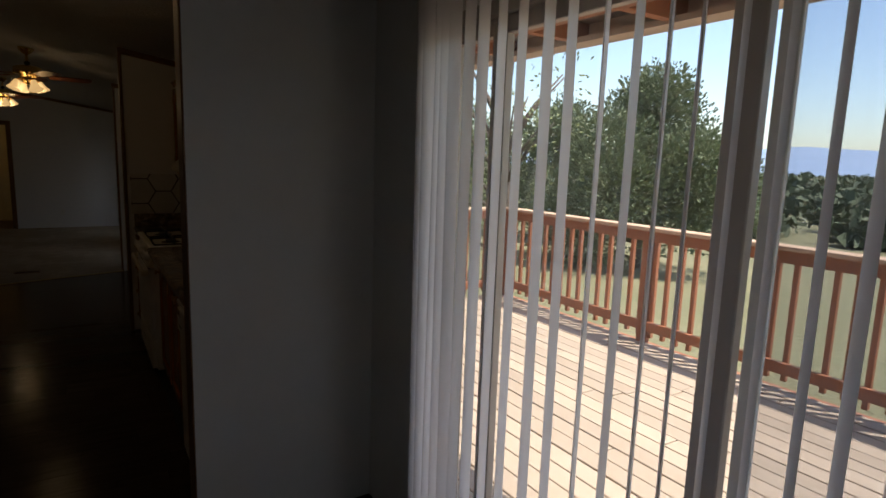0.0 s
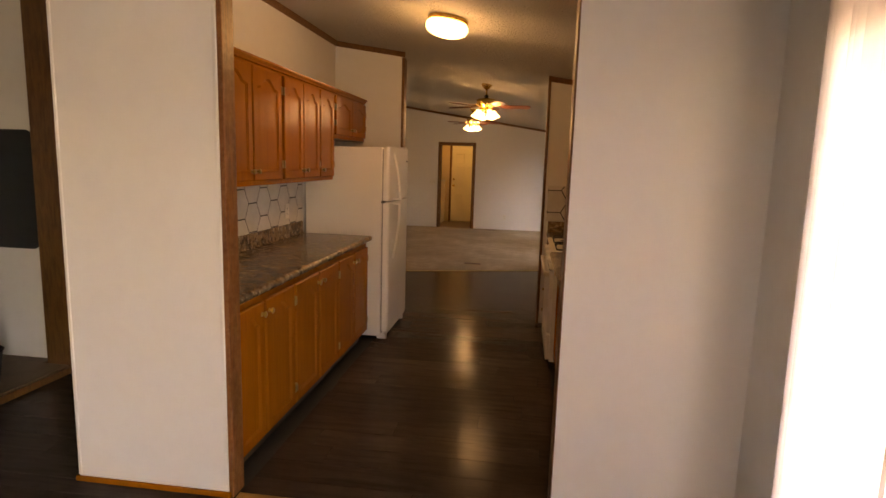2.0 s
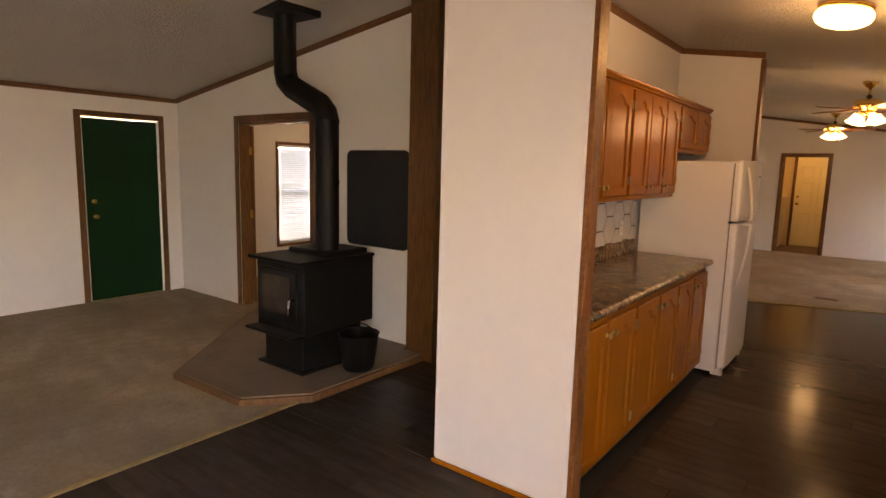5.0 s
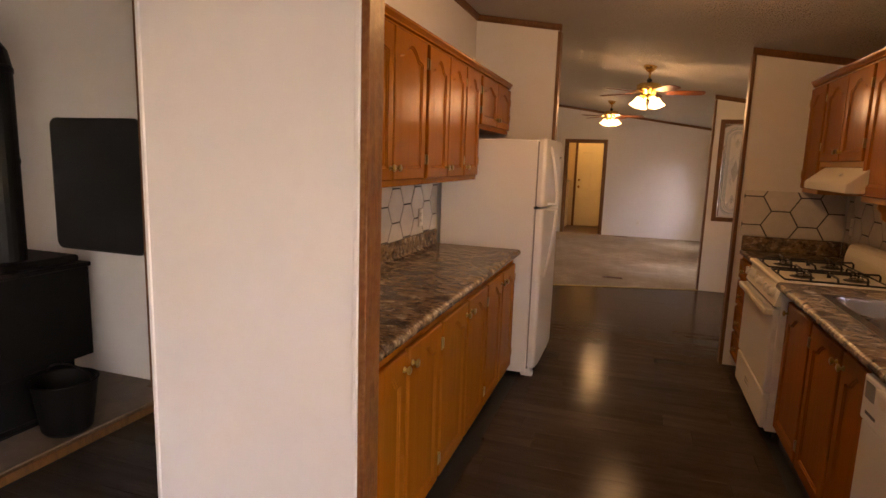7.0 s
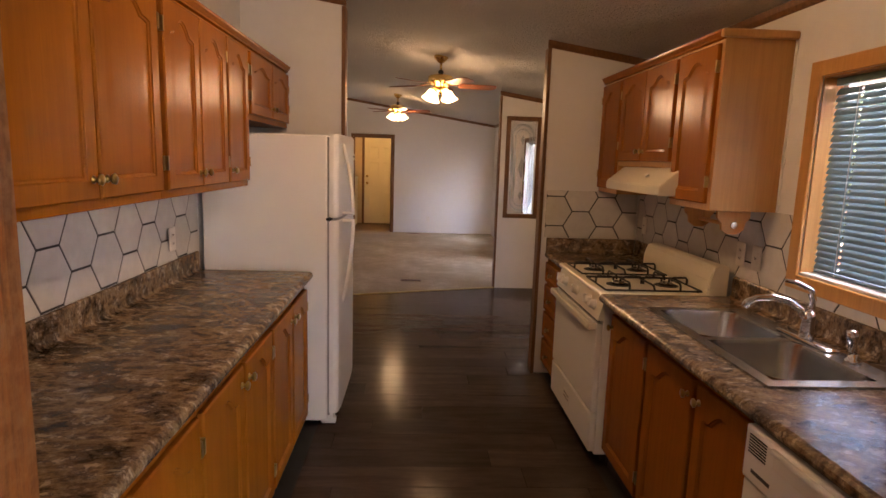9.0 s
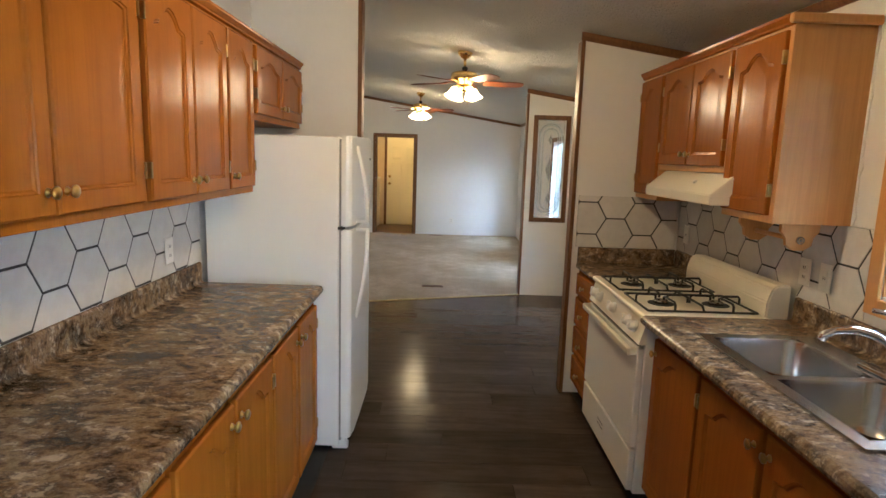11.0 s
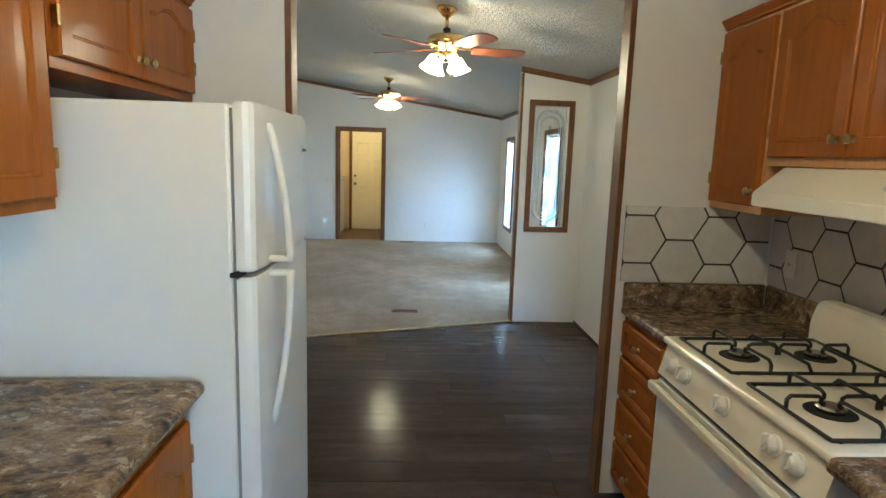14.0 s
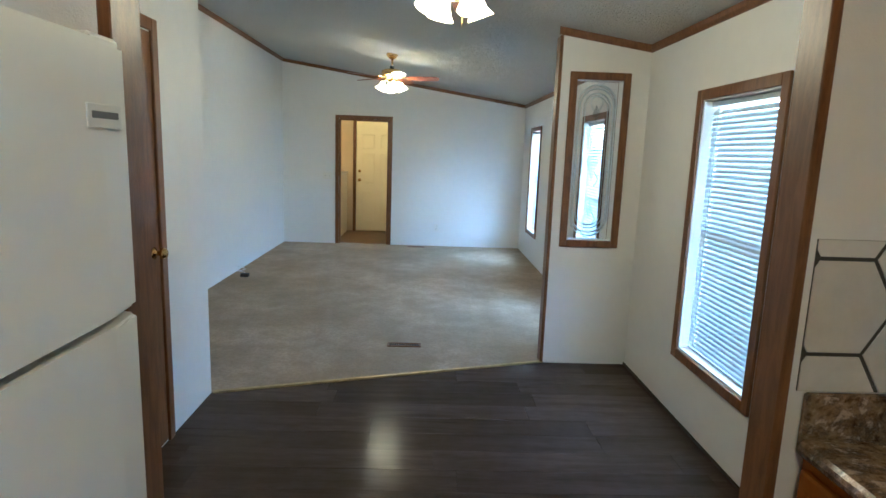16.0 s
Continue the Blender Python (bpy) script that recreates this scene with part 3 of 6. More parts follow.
green = thing("door", "closed dark green painted entry door with brass knob and deadbolt", "door")
part("leaf", box_bm(XW - 0.055, 2.168, 0.012, XW - 0.012, 2.942, 1.968, bevel=0.003), GREEN, green)
part("weather_strip", boxes((XW - 0.03, 2.156, 0.012, XW - 0.006, 2.166, 1.978), (XW - 0.03, 2.944, 0.012, XW - 0.006, 2.954, 1.978), (XW - 0.03, 2.166, 1.970, XW - 0.006, 2.944, 1.978)), WHITETRIM, green, "white weather strip")
part("knob", knob_bm(pose(XW - 0.012, 2.245, 0.93, 0, 90, 0), 0.028, 0.06), BRASS, green, "brass door knob", soft=True)
part("deadbolt", lathe_bm([(0.028, 0), (0.030, 0.012), (0.022, 0.02), (0.008, 0.022), (0.006, 0.034), (0, 0.034)], 14, m=pose(XW - 0.012, 2.245, 1.09, 0, 90, 0)), BRASS, green, "brass deadbolt", soft=True)
part("threshold", box_bm(XW - 0.09, 2.152, 0.0, XW + 0.01, 2.958, 0.012), GOLDTRIM, green)

six = [(0.10, 1.48, 0.33, 1.74), (0.43, 1.48, 0.66, 1.74), (0.10, 0.86, 0.33, 1.40), (0.43, 0.86, 0.66, 1.40), (0.10, 0.16, 0.33, 0.72), (0.43, 0.16, 0.66, 0.72)]
utility_door = panel_door("closed cream six-panel door with brass knob and deadbolt", 0.76, 1.96, six, DOORCREAM)
part("knob", knob_bm(pose(0.06, 0, 0.92, 90, 0, 0), 0.027, 0.06), BRASS, utility_door, "brass door knob", soft=True)
part("deadbolt", lathe_bm([(0.026, 0), (0.026, 0.014), (0.010, 0.022), (0, 0.022)], 14, m=pose(0.06, 0, 1.08, 90, 0, 0)), BRASS, utility_door, soft=True)
utility_door.matrix_basis = pose(-1.69, 14.60, 0.02)
strip("dark brown wood door casing", (-1.75, 14.60, 0, -1.70, 14.648, 2.04), (-0.92, 14.60, 0, -0.87, 14.648, 2.04), (-1.70, 14.60, 1.985, -0.92, 14.648, 2.04))
# low box appliance, about dryer sized
utility_unit = thing("utility_appliance", "cream metal appliance against the utility wall", "appliance", at=(-2.05, 14.1, 0))
part("body", box_bm(-2.19, 13.75, 0.02, -1.83, 14.45, 1.05, bevel=0.012, seg=2), BISQUE, utility_unit)
part("lid", box_bm(-2.19, 13.75, 1.055, -1.82, 14.45, 1.09, bevel=0.010, seg=2), WHITE, utility_unit)
part("foot", box_bm(-2.16, 13.80, 0.0, -1.90, 14.40, 0.02), KICK, utility_unit)

pantry = thing("door", "closed brown wood closet door with brass knob", "door")
part("leaf", box_bm(XM - 0.03, 6.02, 0.01, XM + 0.004, 6.80, 1.985, bevel=0.002), TRIM, pantry)
part("knob", knob_bm(pose(XM + 0.004, 6.74, 0.98, 0, 90, 0), 0.027, 0.06), BRASS, pantry, "brass door knob", soft=True)
casing_y(XM, 6.02, 6.80, 1.99, 1, w=0.055, sill=False, label="dark brown wood door casing")

bed_door = thing("door", "open brown wood bedroom door swung against the wall", "door")
part("leaf", box_bm(-6.27, 3.325, 0.012, -5.50, 3.36, 1.93, bevel=0.002), TRIM, bed_door)
for z in (0.95, 1.62):
    part("hinge", box_bm(-5.4955, 3.285, z, -5.482, 3.325, z + 0.09, bevel=0.002), BRASS, bed_door, "brass hinge")


# ---- windows ----
def window(name, y0, y1, z0, z1, label, slat_mat, tilt, pitch=0.0275, width=0.030, mid=True, side_x=XE, cords=(0.12, 0.88), blind_label="white mini blind, lowered", liner=None):
    """A window in an x wall with frame and glass, and a mini blind on its inner side."""
    w = tagged(new(name), label, "window", kind="structure")
    xf, xb = side_x + 0.078, side_x + 0.036          # frame, and how deep the blind hangs
    for r in ((xf, y0, z0, xf + 0.04, y0 + 0.035, z1), (xf, y1 - 0.035, z0, xf + 0.04, y1, z1), (xf, y0 + 0.035, z0, xf + 0.04, y1 - 0.035, z0 + 0.035), (xf, y0 + 0.035, z1 - 0.035, xf + 0.04, y1 - 0.035, z1)):
        part("window_frame", box_bm(*r, bevel=0.002), WHITETRIM, w)
    if mid:
        part("meeting_rail", box_bm(xf, y0 + 0.035, (z0 + z1) / 2 - 0.02, xf + 0.035, y1 - 0.035, (z0 + z1) / 2 + 0.02, bevel=0.002), WHITETRIM, w)
    g = part("pane", box_bm(xf + 0.018, y0 + 0.035, z0 + 0.035, xf + 0.022, y1 - 0.035, z1 - 0.035), GLASS, w)
    g.visible_shadow = False
    part("window_sill", box_bm(side_x + 0.001, y0, z0 - 0.001, xf, y1, z0 + 0.012, bevel=0.002), WHITETRIM, w)
    part("liner", boxes((side_x + 0.001, y0, z0 + 0.012, xf, y0 + 0.006, z1), (side_x + 0.001, y1 - 0.006, z0 + 0.012, xf, y1, z1), (side_x + 0.001, y0 + 0.006, z1 - 0.006, xf, y1 - 0.006, z1)), liner or WHITETRIM, w)
    b = thing("window_blind", blind_label, "blind", "mini blinds", at=(xb + 0.03, y0, z1))
    part("head_rail", box_bm(xb + 0.008, y0 + 0.012, z1 - 0.036, xb + 0.040, y1 - 0.012, z1 - 0.008, bevel=0.002), slat_mat, b)
    part("bottom_rail", box_bm(xb + 0.012, y0 + 0.014, z0 + 0.016, xb + 0.036, y1 - 0.014, z0 + 0.030, bevel=0.002), slat_mat, b)
    # one shared slat, slightly crowned
    bm = bmesh.new()
    cols = sorted([y0 + 0.008, y1 - 0.008] + [y0 + (y1 - y0) * c + d for c in cords for d in (-0.004, 0.004)])
    rows = []
    for k in range(4):
        u = -0.5 + k / 3
        dx, dz = u * width * math.cos(radians(tilt)), u * width * math.sin(radians(tilt))
        c = 0.0022 * (1 - (2 * u) ** 2)
        rows.append([bm.verts.new((dx - c * math.sin(radians(tilt)), y, dz + c * math.cos(radians(tilt)))) for y in cols])
    for k in range(3):
        for q in range(len(cols) - 1):
            if k == 1 and q % 2 == 1:
                continue                                   # punched cord hole
            bm.faces.new((rows[k][q], rows[k][q + 1], rows[k + 1][q + 1], rows[k + 1][q]))
    me = mesh_of(bm, "slat")
    me.materials.append(slat_mat)
    smooth(me)
    z = z0 + 0.045
    while z < z1 - 0.045:
        s = new("slat", me)
        s.parent, s.matrix_parent_inverse = b, b.matrix_world.inverted()
        s.matrix_basis = pose(xb + 0.022, 0, z + random.uniform(-0.0005, 0.0005), 0, random.uniform(-0.9, 0.9), 0)
        z += pitch
    for c in cords:
        y = y0 + (y1 - y0) * c
        part("cord", tube_bm([(xb + 0.006, y, z1 - 0.03), (xb + 0.006, y, z0 + 0.02)], 0.0011, 5), WHITETRIM, b)
    return w


window("window_1", *DWIN, "tall window with dark wood casing behind a mini blind", SLAT, 67, width=0.0315)
window("window_5", *GWIN, "tall window with dark wood casing behind a mini blind", SLAT, 56)
window("window_2", *FWIN, "tall window with dark wood casing behind a mini blind", SLAT, 56)
window("window_3", *KWIN, "kitchen window with honey wood casing behind a mini blind", SLATSHADE, 64, pitch=0.0255, width=0.030, cords=(0.75, 0.3), blind_label="mini blind, lowered and closed, coloured dark teal for the eave's shade", mid=False, liner=OAKEDGE)
# the bedroom window looks west: built on the east side's pattern and turned about
w4 = window("window_4", -BWIN[1], -BWIN[0], BWIN[2], BWIN[3], "bedroom window behind a white mini blind", SLAT, -70, side_x=-XW)
for o in [o for o in scene.collection.objects if o.parent is None and (o is w4 or (o.get("category") == "blind" and o.location.x > 6))]:
    o.matrix_world = pose(0, 0, 0, 0, 0, 180) @ o.matrix_basis
casing_y(XW, *BWIN[:2], BWIN[3], 1, z0=BWIN[2], w=0.04)


# ---- kitchen ----
def arch_outline(w, h, rise, n=28):
    """Outline of a raised panel with a cathedral arch at its top, anticlockwise from the bottom left."""
    pts = [(0, 0), (w * 0.25, 0), (w * 0.5, 0), (w * 0.75, 0), (w, 0), (w, h * 0.3), (w, h * 0.6), (w, h - rise)]
    for k in range(1, n):
        u = k / n
        x = w * (1 - u)
        s = abs(2 * u - 1)
        if s > 0.62:
            z = h - rise + rise * 0.16 * math.sin((1 - s) / 0.38 * math.pi / 2)
        else:
            z = h - rise + rise * (0.16 + 0.84 * math.cos(s / 0.62 * math.pi / 2) ** 0.85)
        pts.append((x, z))
    pts += [(0, h - rise), (0, h * 0.6), (0, h * 0.3)]
    return pts


def cab_door_mesh(w, h, rise=0.06, t=0.019, edge=0.052):
    """Framed cabinet door with an arched panel, its back at y = 0, facing -y."""
    bm = bmesh.new()
    inner = [(x + edge, z + edge) for x, z in arch_outline(w - 2 * edge, h - 2 * edge, rise)]
    cx, cz = w / 2, h / 2

    def out_pt(x, z):
        dx, dz = x - cx, z - cz
        k = min((w / 2) / abs(dx) if abs(dx) > 1e-6 else 1e9, (h / 2) / abs(dz) if abs(dz) > 1e-6 else 1e9)
        return cx + dx * k, cz + dz * k
    corner = [(0, 0), (w, 0), (w, h), (0, h)]
    outer = [out_pt(*p) for p in inner]
    for c in corner:
        k = min(range(len(outer)), key=lambda i: (outer[i][0] - c[0]) ** 2 + (outer[i][1] - c[1]) ** 2)
        outer[k] = c

    def shrunk(pts, d):
        return [(x + (cx - x) * d / max(abs(cx - w * 0 - edge), 1e-3) if abs(x - cx) > 1e-6 else x, z + (cz - z) * d / (h / 2 - edge)) for x, z in pts]
    r = 0.005
    rim = [(min(max(x, r), w - r), min(max(z, r), h - r)) for x, z in outer]
    loops = [(outer, 0), (outer, -(t - r)), (rim, -t), (inner, -t), (shrunk(inner, 0.003), -(t - 0.004)), (shrunk(inner, 0.008), -(t - 0.005)), (shrunk(inner, 0.012), -(t - 0.009)), (shrunk(inner, 0.050), -(t - 0.0075))]
    rings = [[bm.verts.new((x, y, z)) for x, z in pts] for pts, y in loops]
    n = len(inner)
    for a, b in zip(rings, rings[1:]):
        for k in range(n):
            bm.faces.new((a[k], a[(k + 1) % n], b[(k + 1) % n], b[k]))
    bm.faces.new(rings[0][::-1])
    bm.faces.new(rings[-1])
    bmesh.ops.remove_doubles(bm, verts=bm.verts, dist=1e-5)
    return bm


def knob_at(door, x, z, t=0.019):
    part("knob", lathe_bm([(0.011, 0), (0.011, 0.002), (0.006, 0.006), (0.006, 0.012), (0.0145, 0.017), (0.016, 0.022), (0.011, 0.026), (0, 0.0265)], 12, m=pose(x, -t, z, 90, 0, 0)), OLDBRASS, door, "aged brass knob", soft=True)


def hinges_at(door, x, h, t=0.019):
    for z in (0.07, h - 0.12):
        part("hinge", box_bm(x - 0.006, -t - 0.003, z, x + 0.006, -0.004, z + 0.05, bevel=0.002), OLDBRASS, door, "aged brass hinge")


def cabinet(name, label, group, y0, y1, z0, z1, xb, xf, doors, dz=(0.03, 0.03), knob='low', rise=0.06, drawers=(), open_top=0.0):
    """A cabinet against an x wall. doors: (y0, y1, knob side in y: -1, 1 or 0)."""
    way = 1 if xf > xb else -1
    cab = thing(name, label, "cabinet", group, at=((xb + xf) / 2, (y0 + y1) / 2, z0))
    a, b = sorted((xb, xf))
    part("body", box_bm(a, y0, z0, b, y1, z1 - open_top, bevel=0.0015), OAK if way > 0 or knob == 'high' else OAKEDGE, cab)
    if open_top:
        part("face_rail", box_bm(xf - 0.02 * way, y0, z1 - open_top, xf, y1, z1), OAK, cab)
    for d0, d1, side in doors:
        w, h = d1 - d0, (z1 - dz[1]) - (z0 + dz[0])
        door = part("door", cab_door_mesh(w, h, rise), OAK, cab)
        m = pose(xf + 0.0005 * way, d0 if way > 0 else d1, z0 + dz[0], 0, 0, 90 * way)
        door.matrix_basis = m
        s = side * way
        kx = w - 0.028 if s > 0 else 0.028
        knob_at(door, kx, 0.055 if knob == 'low' else h - 0.06)
        hinges_at(door, -0.003 if s > 0 else w + 0.003, h)
    for e0, e1 in drawers:
        w, h = (y1 - 0.02) - (y0 + 0.02), e1 - e0
        dr = part("drawer", cab_door_mesh(w, h, 0.004, edge=0.03), OAK, cab)
        dr.matrix_basis = pose(xf + 0.0005 * way, y0 + 0.02 if way > 0 else y1 - 0.02, e0, 0, 0, 90 * way)
        knob_at(dr, w / 2, h / 2)
    return cab


UP = "honey oak wall cabinet with arched raised-panel doors"
cabinet("wall_cabinet", UP, "wall cabinets", 2.005, 2.395, 1.37, 2.085, XM, -1.375, [(2.02, 2.385, 1)])
cabinet("wall_cabinet", UP, "wall cabinets", 2.397, 3.225, 1.37, 2.085, XM, -1.375, [(2.41, 2.803, 1), (2.815, 3.208, -1)])
cabinet("wall_cabinet", UP, "wall cabinets", 3.227, 4.255, 1.37, 2.085, XM, -1.375, [(3.25, 3.573, 1), (3.583, 3.90, -1), (3.925, 4.235, -1)])
cabinet("wall_cabinet", "short honey oak cabinet above the refrigerator", "wall cabinets", 4.27, 5.185, 1.71, 2.085, XM, -1.375, [(4.29, 4.725, 1), (4.735, 5.17, -1)], rise=0.04)


def crown_run(label, x, y0, y1, z, way):
    prof = [(0, 0), (0.012, 0.004), (0.012, 0.012), (0.026, 0.028), (0.028, 0.038), (0, 0.038)]
    bm = bmesh.new()
    ends = [[bm.verts.new((x + dx * way, y, z + dz)) for dx, dz in prof] for y in (y0, y1)]
    n = len(prof)
    for k in range(n):
        bm.faces.new((ends[0][k], ends[0][(k + 1) % n], ends[1][(k + 1) % n], ends[1][k]))
    bm.faces.new(ends[0][::-1])
    bm.faces.new(ends[1])
    structure("trim_cabinet", bm, OAK, label, "trim")


crown_run("honey oak moulding along the cabinet tops", -1.375, 2.005, 5.185, 2.07, 1)
LO = "honey oak base cabinet with an arched raised-panel door"
for i, (a, b) in enumerate(((2.01, 2.31), (2.312, 2.70), (2.702, 3.10), (3.102, 3.49), (3.492, 3.87), (3.872, 4.25))):
    cabinet("base_cabinet", LO, "base cabinets", a, b, 0.09, 0.868, XM, -1.085, [(a + 0.012, b - 0.012, 1 if i % 2 == 0 else -1)], dz=(0.02, 0.045), knob='high')
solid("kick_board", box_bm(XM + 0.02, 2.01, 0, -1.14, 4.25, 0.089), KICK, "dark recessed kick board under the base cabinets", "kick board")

# right-hand run
UR = "honey oak wall cabinet with arched raised-panel doors"
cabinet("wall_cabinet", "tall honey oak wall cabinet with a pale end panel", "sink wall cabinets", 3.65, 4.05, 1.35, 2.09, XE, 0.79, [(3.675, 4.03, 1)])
cabinet("wall_cabinet", "short honey oak cabinet above the range hood", "sink wall cabinets", 4.052, 4.835, 1.53, 2.09, XE, 0.79, [(4.07, 4.435, 1), (4.445, 4.815, -1)], rise=0.05)
cabinet("wall_cabinet", UR, "sink wall cabinets", 4.837, 5.205, 1.35, 2.09, XE, 0.79, [(4.855, 5.19, -1)])
cabinet("wall_cabinet", "honey oak wall cabinet above the dishwasher", "sink wall cabinets", 2.02, 2.69, 1.35, 2.09, XE, 0.79, [(2.035, 2.347, 1), (2.363, 2.675, -1)])
crown_run("honey oak moulding along the cabinet tops", 0.79, 2.02, 2.69, 2.075, -1)
crown_run("honey oak moulding along the cabinet tops", 0.79, 3.65, 5.205, 2.075, -1)
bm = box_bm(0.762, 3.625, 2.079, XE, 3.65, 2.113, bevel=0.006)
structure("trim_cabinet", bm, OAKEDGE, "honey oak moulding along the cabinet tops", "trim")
rag = random.Random(8)
edge_pts = [(k * 0.037, 0.010 + 0.012 * rag.random() ** 2) for k in range(21)]
bm = prism_bm([(0.0, 0.0)] + [(w, z) for z, w in edge_pts] + [(0.0, 0.74)], 0, 0.004, m=Matrix(((0, 0, -1, XE - 0.0005), (-1, 0, 0, 3.6495), (0, 1, 0, 1.352), (0, 0, 0, 1))))
structure("trim_caulk", bm, WHITETRIM, "ragged white caulk along the cabinet end", "trim")
for a, b, s in ((2.64, 3.02, 1), (3.022, 3.44, -1), (3.442, 3.89, 1)):
    cabinet("base_cabinet", LO, "sink base cabinets", a, b, 0.09, 0.868, XE, 0.495, [(a + 0.012, b - 0.012, s)], dz=(0.02, 0.055), knob='high', open_top=0.16)
cabinet("base_cabinet", "narrow honey oak base cabinet with a stack of drawers", "sink base cabinets", 4.775, 5.205, 0.09, 0.868, XE, 0.46, [], knob='high', drawers=[(0.70, 0.84), (0.50, 0.68), (0.30, 0.48), (0.11, 0.28)])
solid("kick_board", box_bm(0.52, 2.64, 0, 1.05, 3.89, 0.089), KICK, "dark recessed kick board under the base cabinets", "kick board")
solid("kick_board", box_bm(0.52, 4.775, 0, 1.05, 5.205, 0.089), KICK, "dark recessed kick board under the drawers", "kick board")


def counter_profile(xw, xf, z=0.91, th=0.042):
    """Post-formed worktop section from the wall splash to the rolled front edge, as (x, z)."""
    way = 1 if xf > xw else -1
    r = th / 2
    pts = [(xw, z - th), (xw, z + 0.098), (xw + 0.006 * way, z + 0.102), (xw + 0.016 * way, z + 0.100), (xw + 0.019 * way, z + 0.094), (xw + 0.019 * way, z + 0.014), (xw + 0.024 * way, z + 0.004), (xw + 0.034 * way, z)]
    for k in range(7):
        a = math.pi / 2 - math.pi * k / 6
        pts.append((xf - r * way + r * math.cos(a) * way, z - r + r * math.sin(a)))
    return pts


def sweep_y(prof, y0, y1, holes=None):
    bm = bmesh.new()
    ends = [[bm.verts.new((x, y, z)) for x, z in prof] for y in (y0, y1)]
    n = len(prof)
    for k in range(n):
        bm.faces.new((ends[0][k], ends[0][(k + 1) % n], ends[1][(k + 1) % n], ends[1][k]))
    bm.faces.new(ends[0][::-1])
    bm.faces.new(ends[1])
    return bm


def top_and_splash(ct, xw, xf, y0, y1):
    pr = counter_profile(xw, xf)
    part("worktop", sweep_y([pr[0], (xw, 0.91)] + pr[8:], y0, y1), LAMINATE, ct)
    part("splash", sweep_y([(xw, 0.9105)] + pr[1:7] + [(pr[7][0], 0.9105)], y0, y1), LAMINATE, ct)


ctl = thing("countertop", "brown and grey stone-pattern laminate worktop with a low splash", "countertop", at=(-1.35, 3.1, 0.868))
top_and_splash(ctl, XM + 0.001, -1.045, 2.005, 4.29)
SX0, SX1, SY0, SY1 = 0.55, 0.985, 2.74, 3.615        # sink cut-out
ct = thing("countertop", "brown and grey stone-pattern laminate worktop with a sink cut-out", "countertop")
pr = counter_profile(XE - 0.001, 0.412)
part("worktop", sweep_y(pr, 2.01, SY0), LAMINATE, ct)
part("worktop", sweep_y(pr, SY1, 3.898), LAMINATE, ct)
part("worktop", sweep_y([(SX0, 0.868)] + [(SX0, 0.91)] + pr[8:], SY0, SY1), LAMINATE, ct)
part("worktop", sweep_y([p for p in pr[:8]] + [(SX1, 0.91), (SX1, 0.868)], SY0, SY1), LAMINATE, ct)
ct2 = thing("countertop", "short dark stone-pattern laminate worktop beside the range", "countertop", at=(0.75, 5.0, 0.868))
top_and_splash(ct2, XE - 0.001, 0.43, 4.755, 5.185)
part("splash", box_bm(0.44, 5.186, 0.87, XE - 0.02, 5.208, 1.01, bevel=0.005), LAMINATE, ct2)


# sink
def bowl_bm(x0, x1, y0, y1, z1, depth, r=0.06):
    bm = bmesh.new()

    def rr(x0, x1, y0, y1, r, z):
        pts = []
        for cx, cy, a0 in ((x1 - r, y1 - r, 0), (x0 + r, y1 - r, 90), (x0 + r, y0 + r, 180), (x1 - r, y0 + r, 270)):
            for k in range(6):
                a = radians(a0 + 18 * k)
                pts.append(bm.verts.new((cx + r * math.cos(a), cy + r * math.sin(a), z)))
        return pts
    rings = [rr(x0, x1, y0, y1, r, z1), rr(x0 + 0.004, x1 - 0.004, y0 + 0.004, y1 - 0.004, r, z1 - 0.012), rr(x0 + 0.014, x1 - 0.014, y0 + 0.014, y1 - 0.014, r, z1 - depth + 0.04), rr(x0 + 0.03, x1 - 0.03, y0 + 0.03, y1 - 0.03, r, z1 - depth + 0.01), rr(x0 + 0.06, x1 - 0.06, y0 + 0.06, y1 - 0.06, r * 0.7, z1 - depth)]
    n = len(rings[0])
    for a, b in zip(rings, rings[1:]):
        for k in range(n):
            bm.faces.new((a[k], a[(k + 1) % n], b[(k + 1) % n], b[k]))
    bm.faces.new(rings[-1])
    return bm


sink = thing("kitchen_sink", "brushed stainless steel double-bowl sink set into the worktop", "sink", at=(0.76, 3.15, 0.91))
B1, B2 = (0.58, 0.905, 3.195, 3.58), (0.58, 0.905, 2.775, 3.16)
rim = bmesh.new()
zr = 0.918
xs, ys = [SX0 - 0.012, B1[0], B1[1], SX1 + 0.012], [SY0 - 0.012, B2[2], B2[3], B1[2], B1[3], SY1 + 0.012]
for i in range(3):
    for j in range(5):
        if i == 1 and j in (1, 3):
            continue
        rim.faces.new([rim.verts.new(p) for p in ((xs[i], ys[j], zr), (xs[i + 1], ys[j], zr), (xs[i + 1], ys[j + 1], zr), (xs[i], ys[j + 1], zr))])
bmesh.ops.remove_doubles(rim, verts=rim.verts, dist=1e-5)
edge = [e for e in rim.edges if e.is_boundary and all(v.co.x in (xs[0], xs[3]) or v.co.y in (ys[0], ys[5]) for v in e.verts)]
ext = bmesh.ops.extrude_edge_only(rim, edges=[e for e in rim.edges if e.is_boundary])
for v in [g for g in ext["geom"] if isinstance(g, bmesh.types.BMVert)]:
    v.co.z -= 0.0078
part("rim", rim, STEEL, sink)
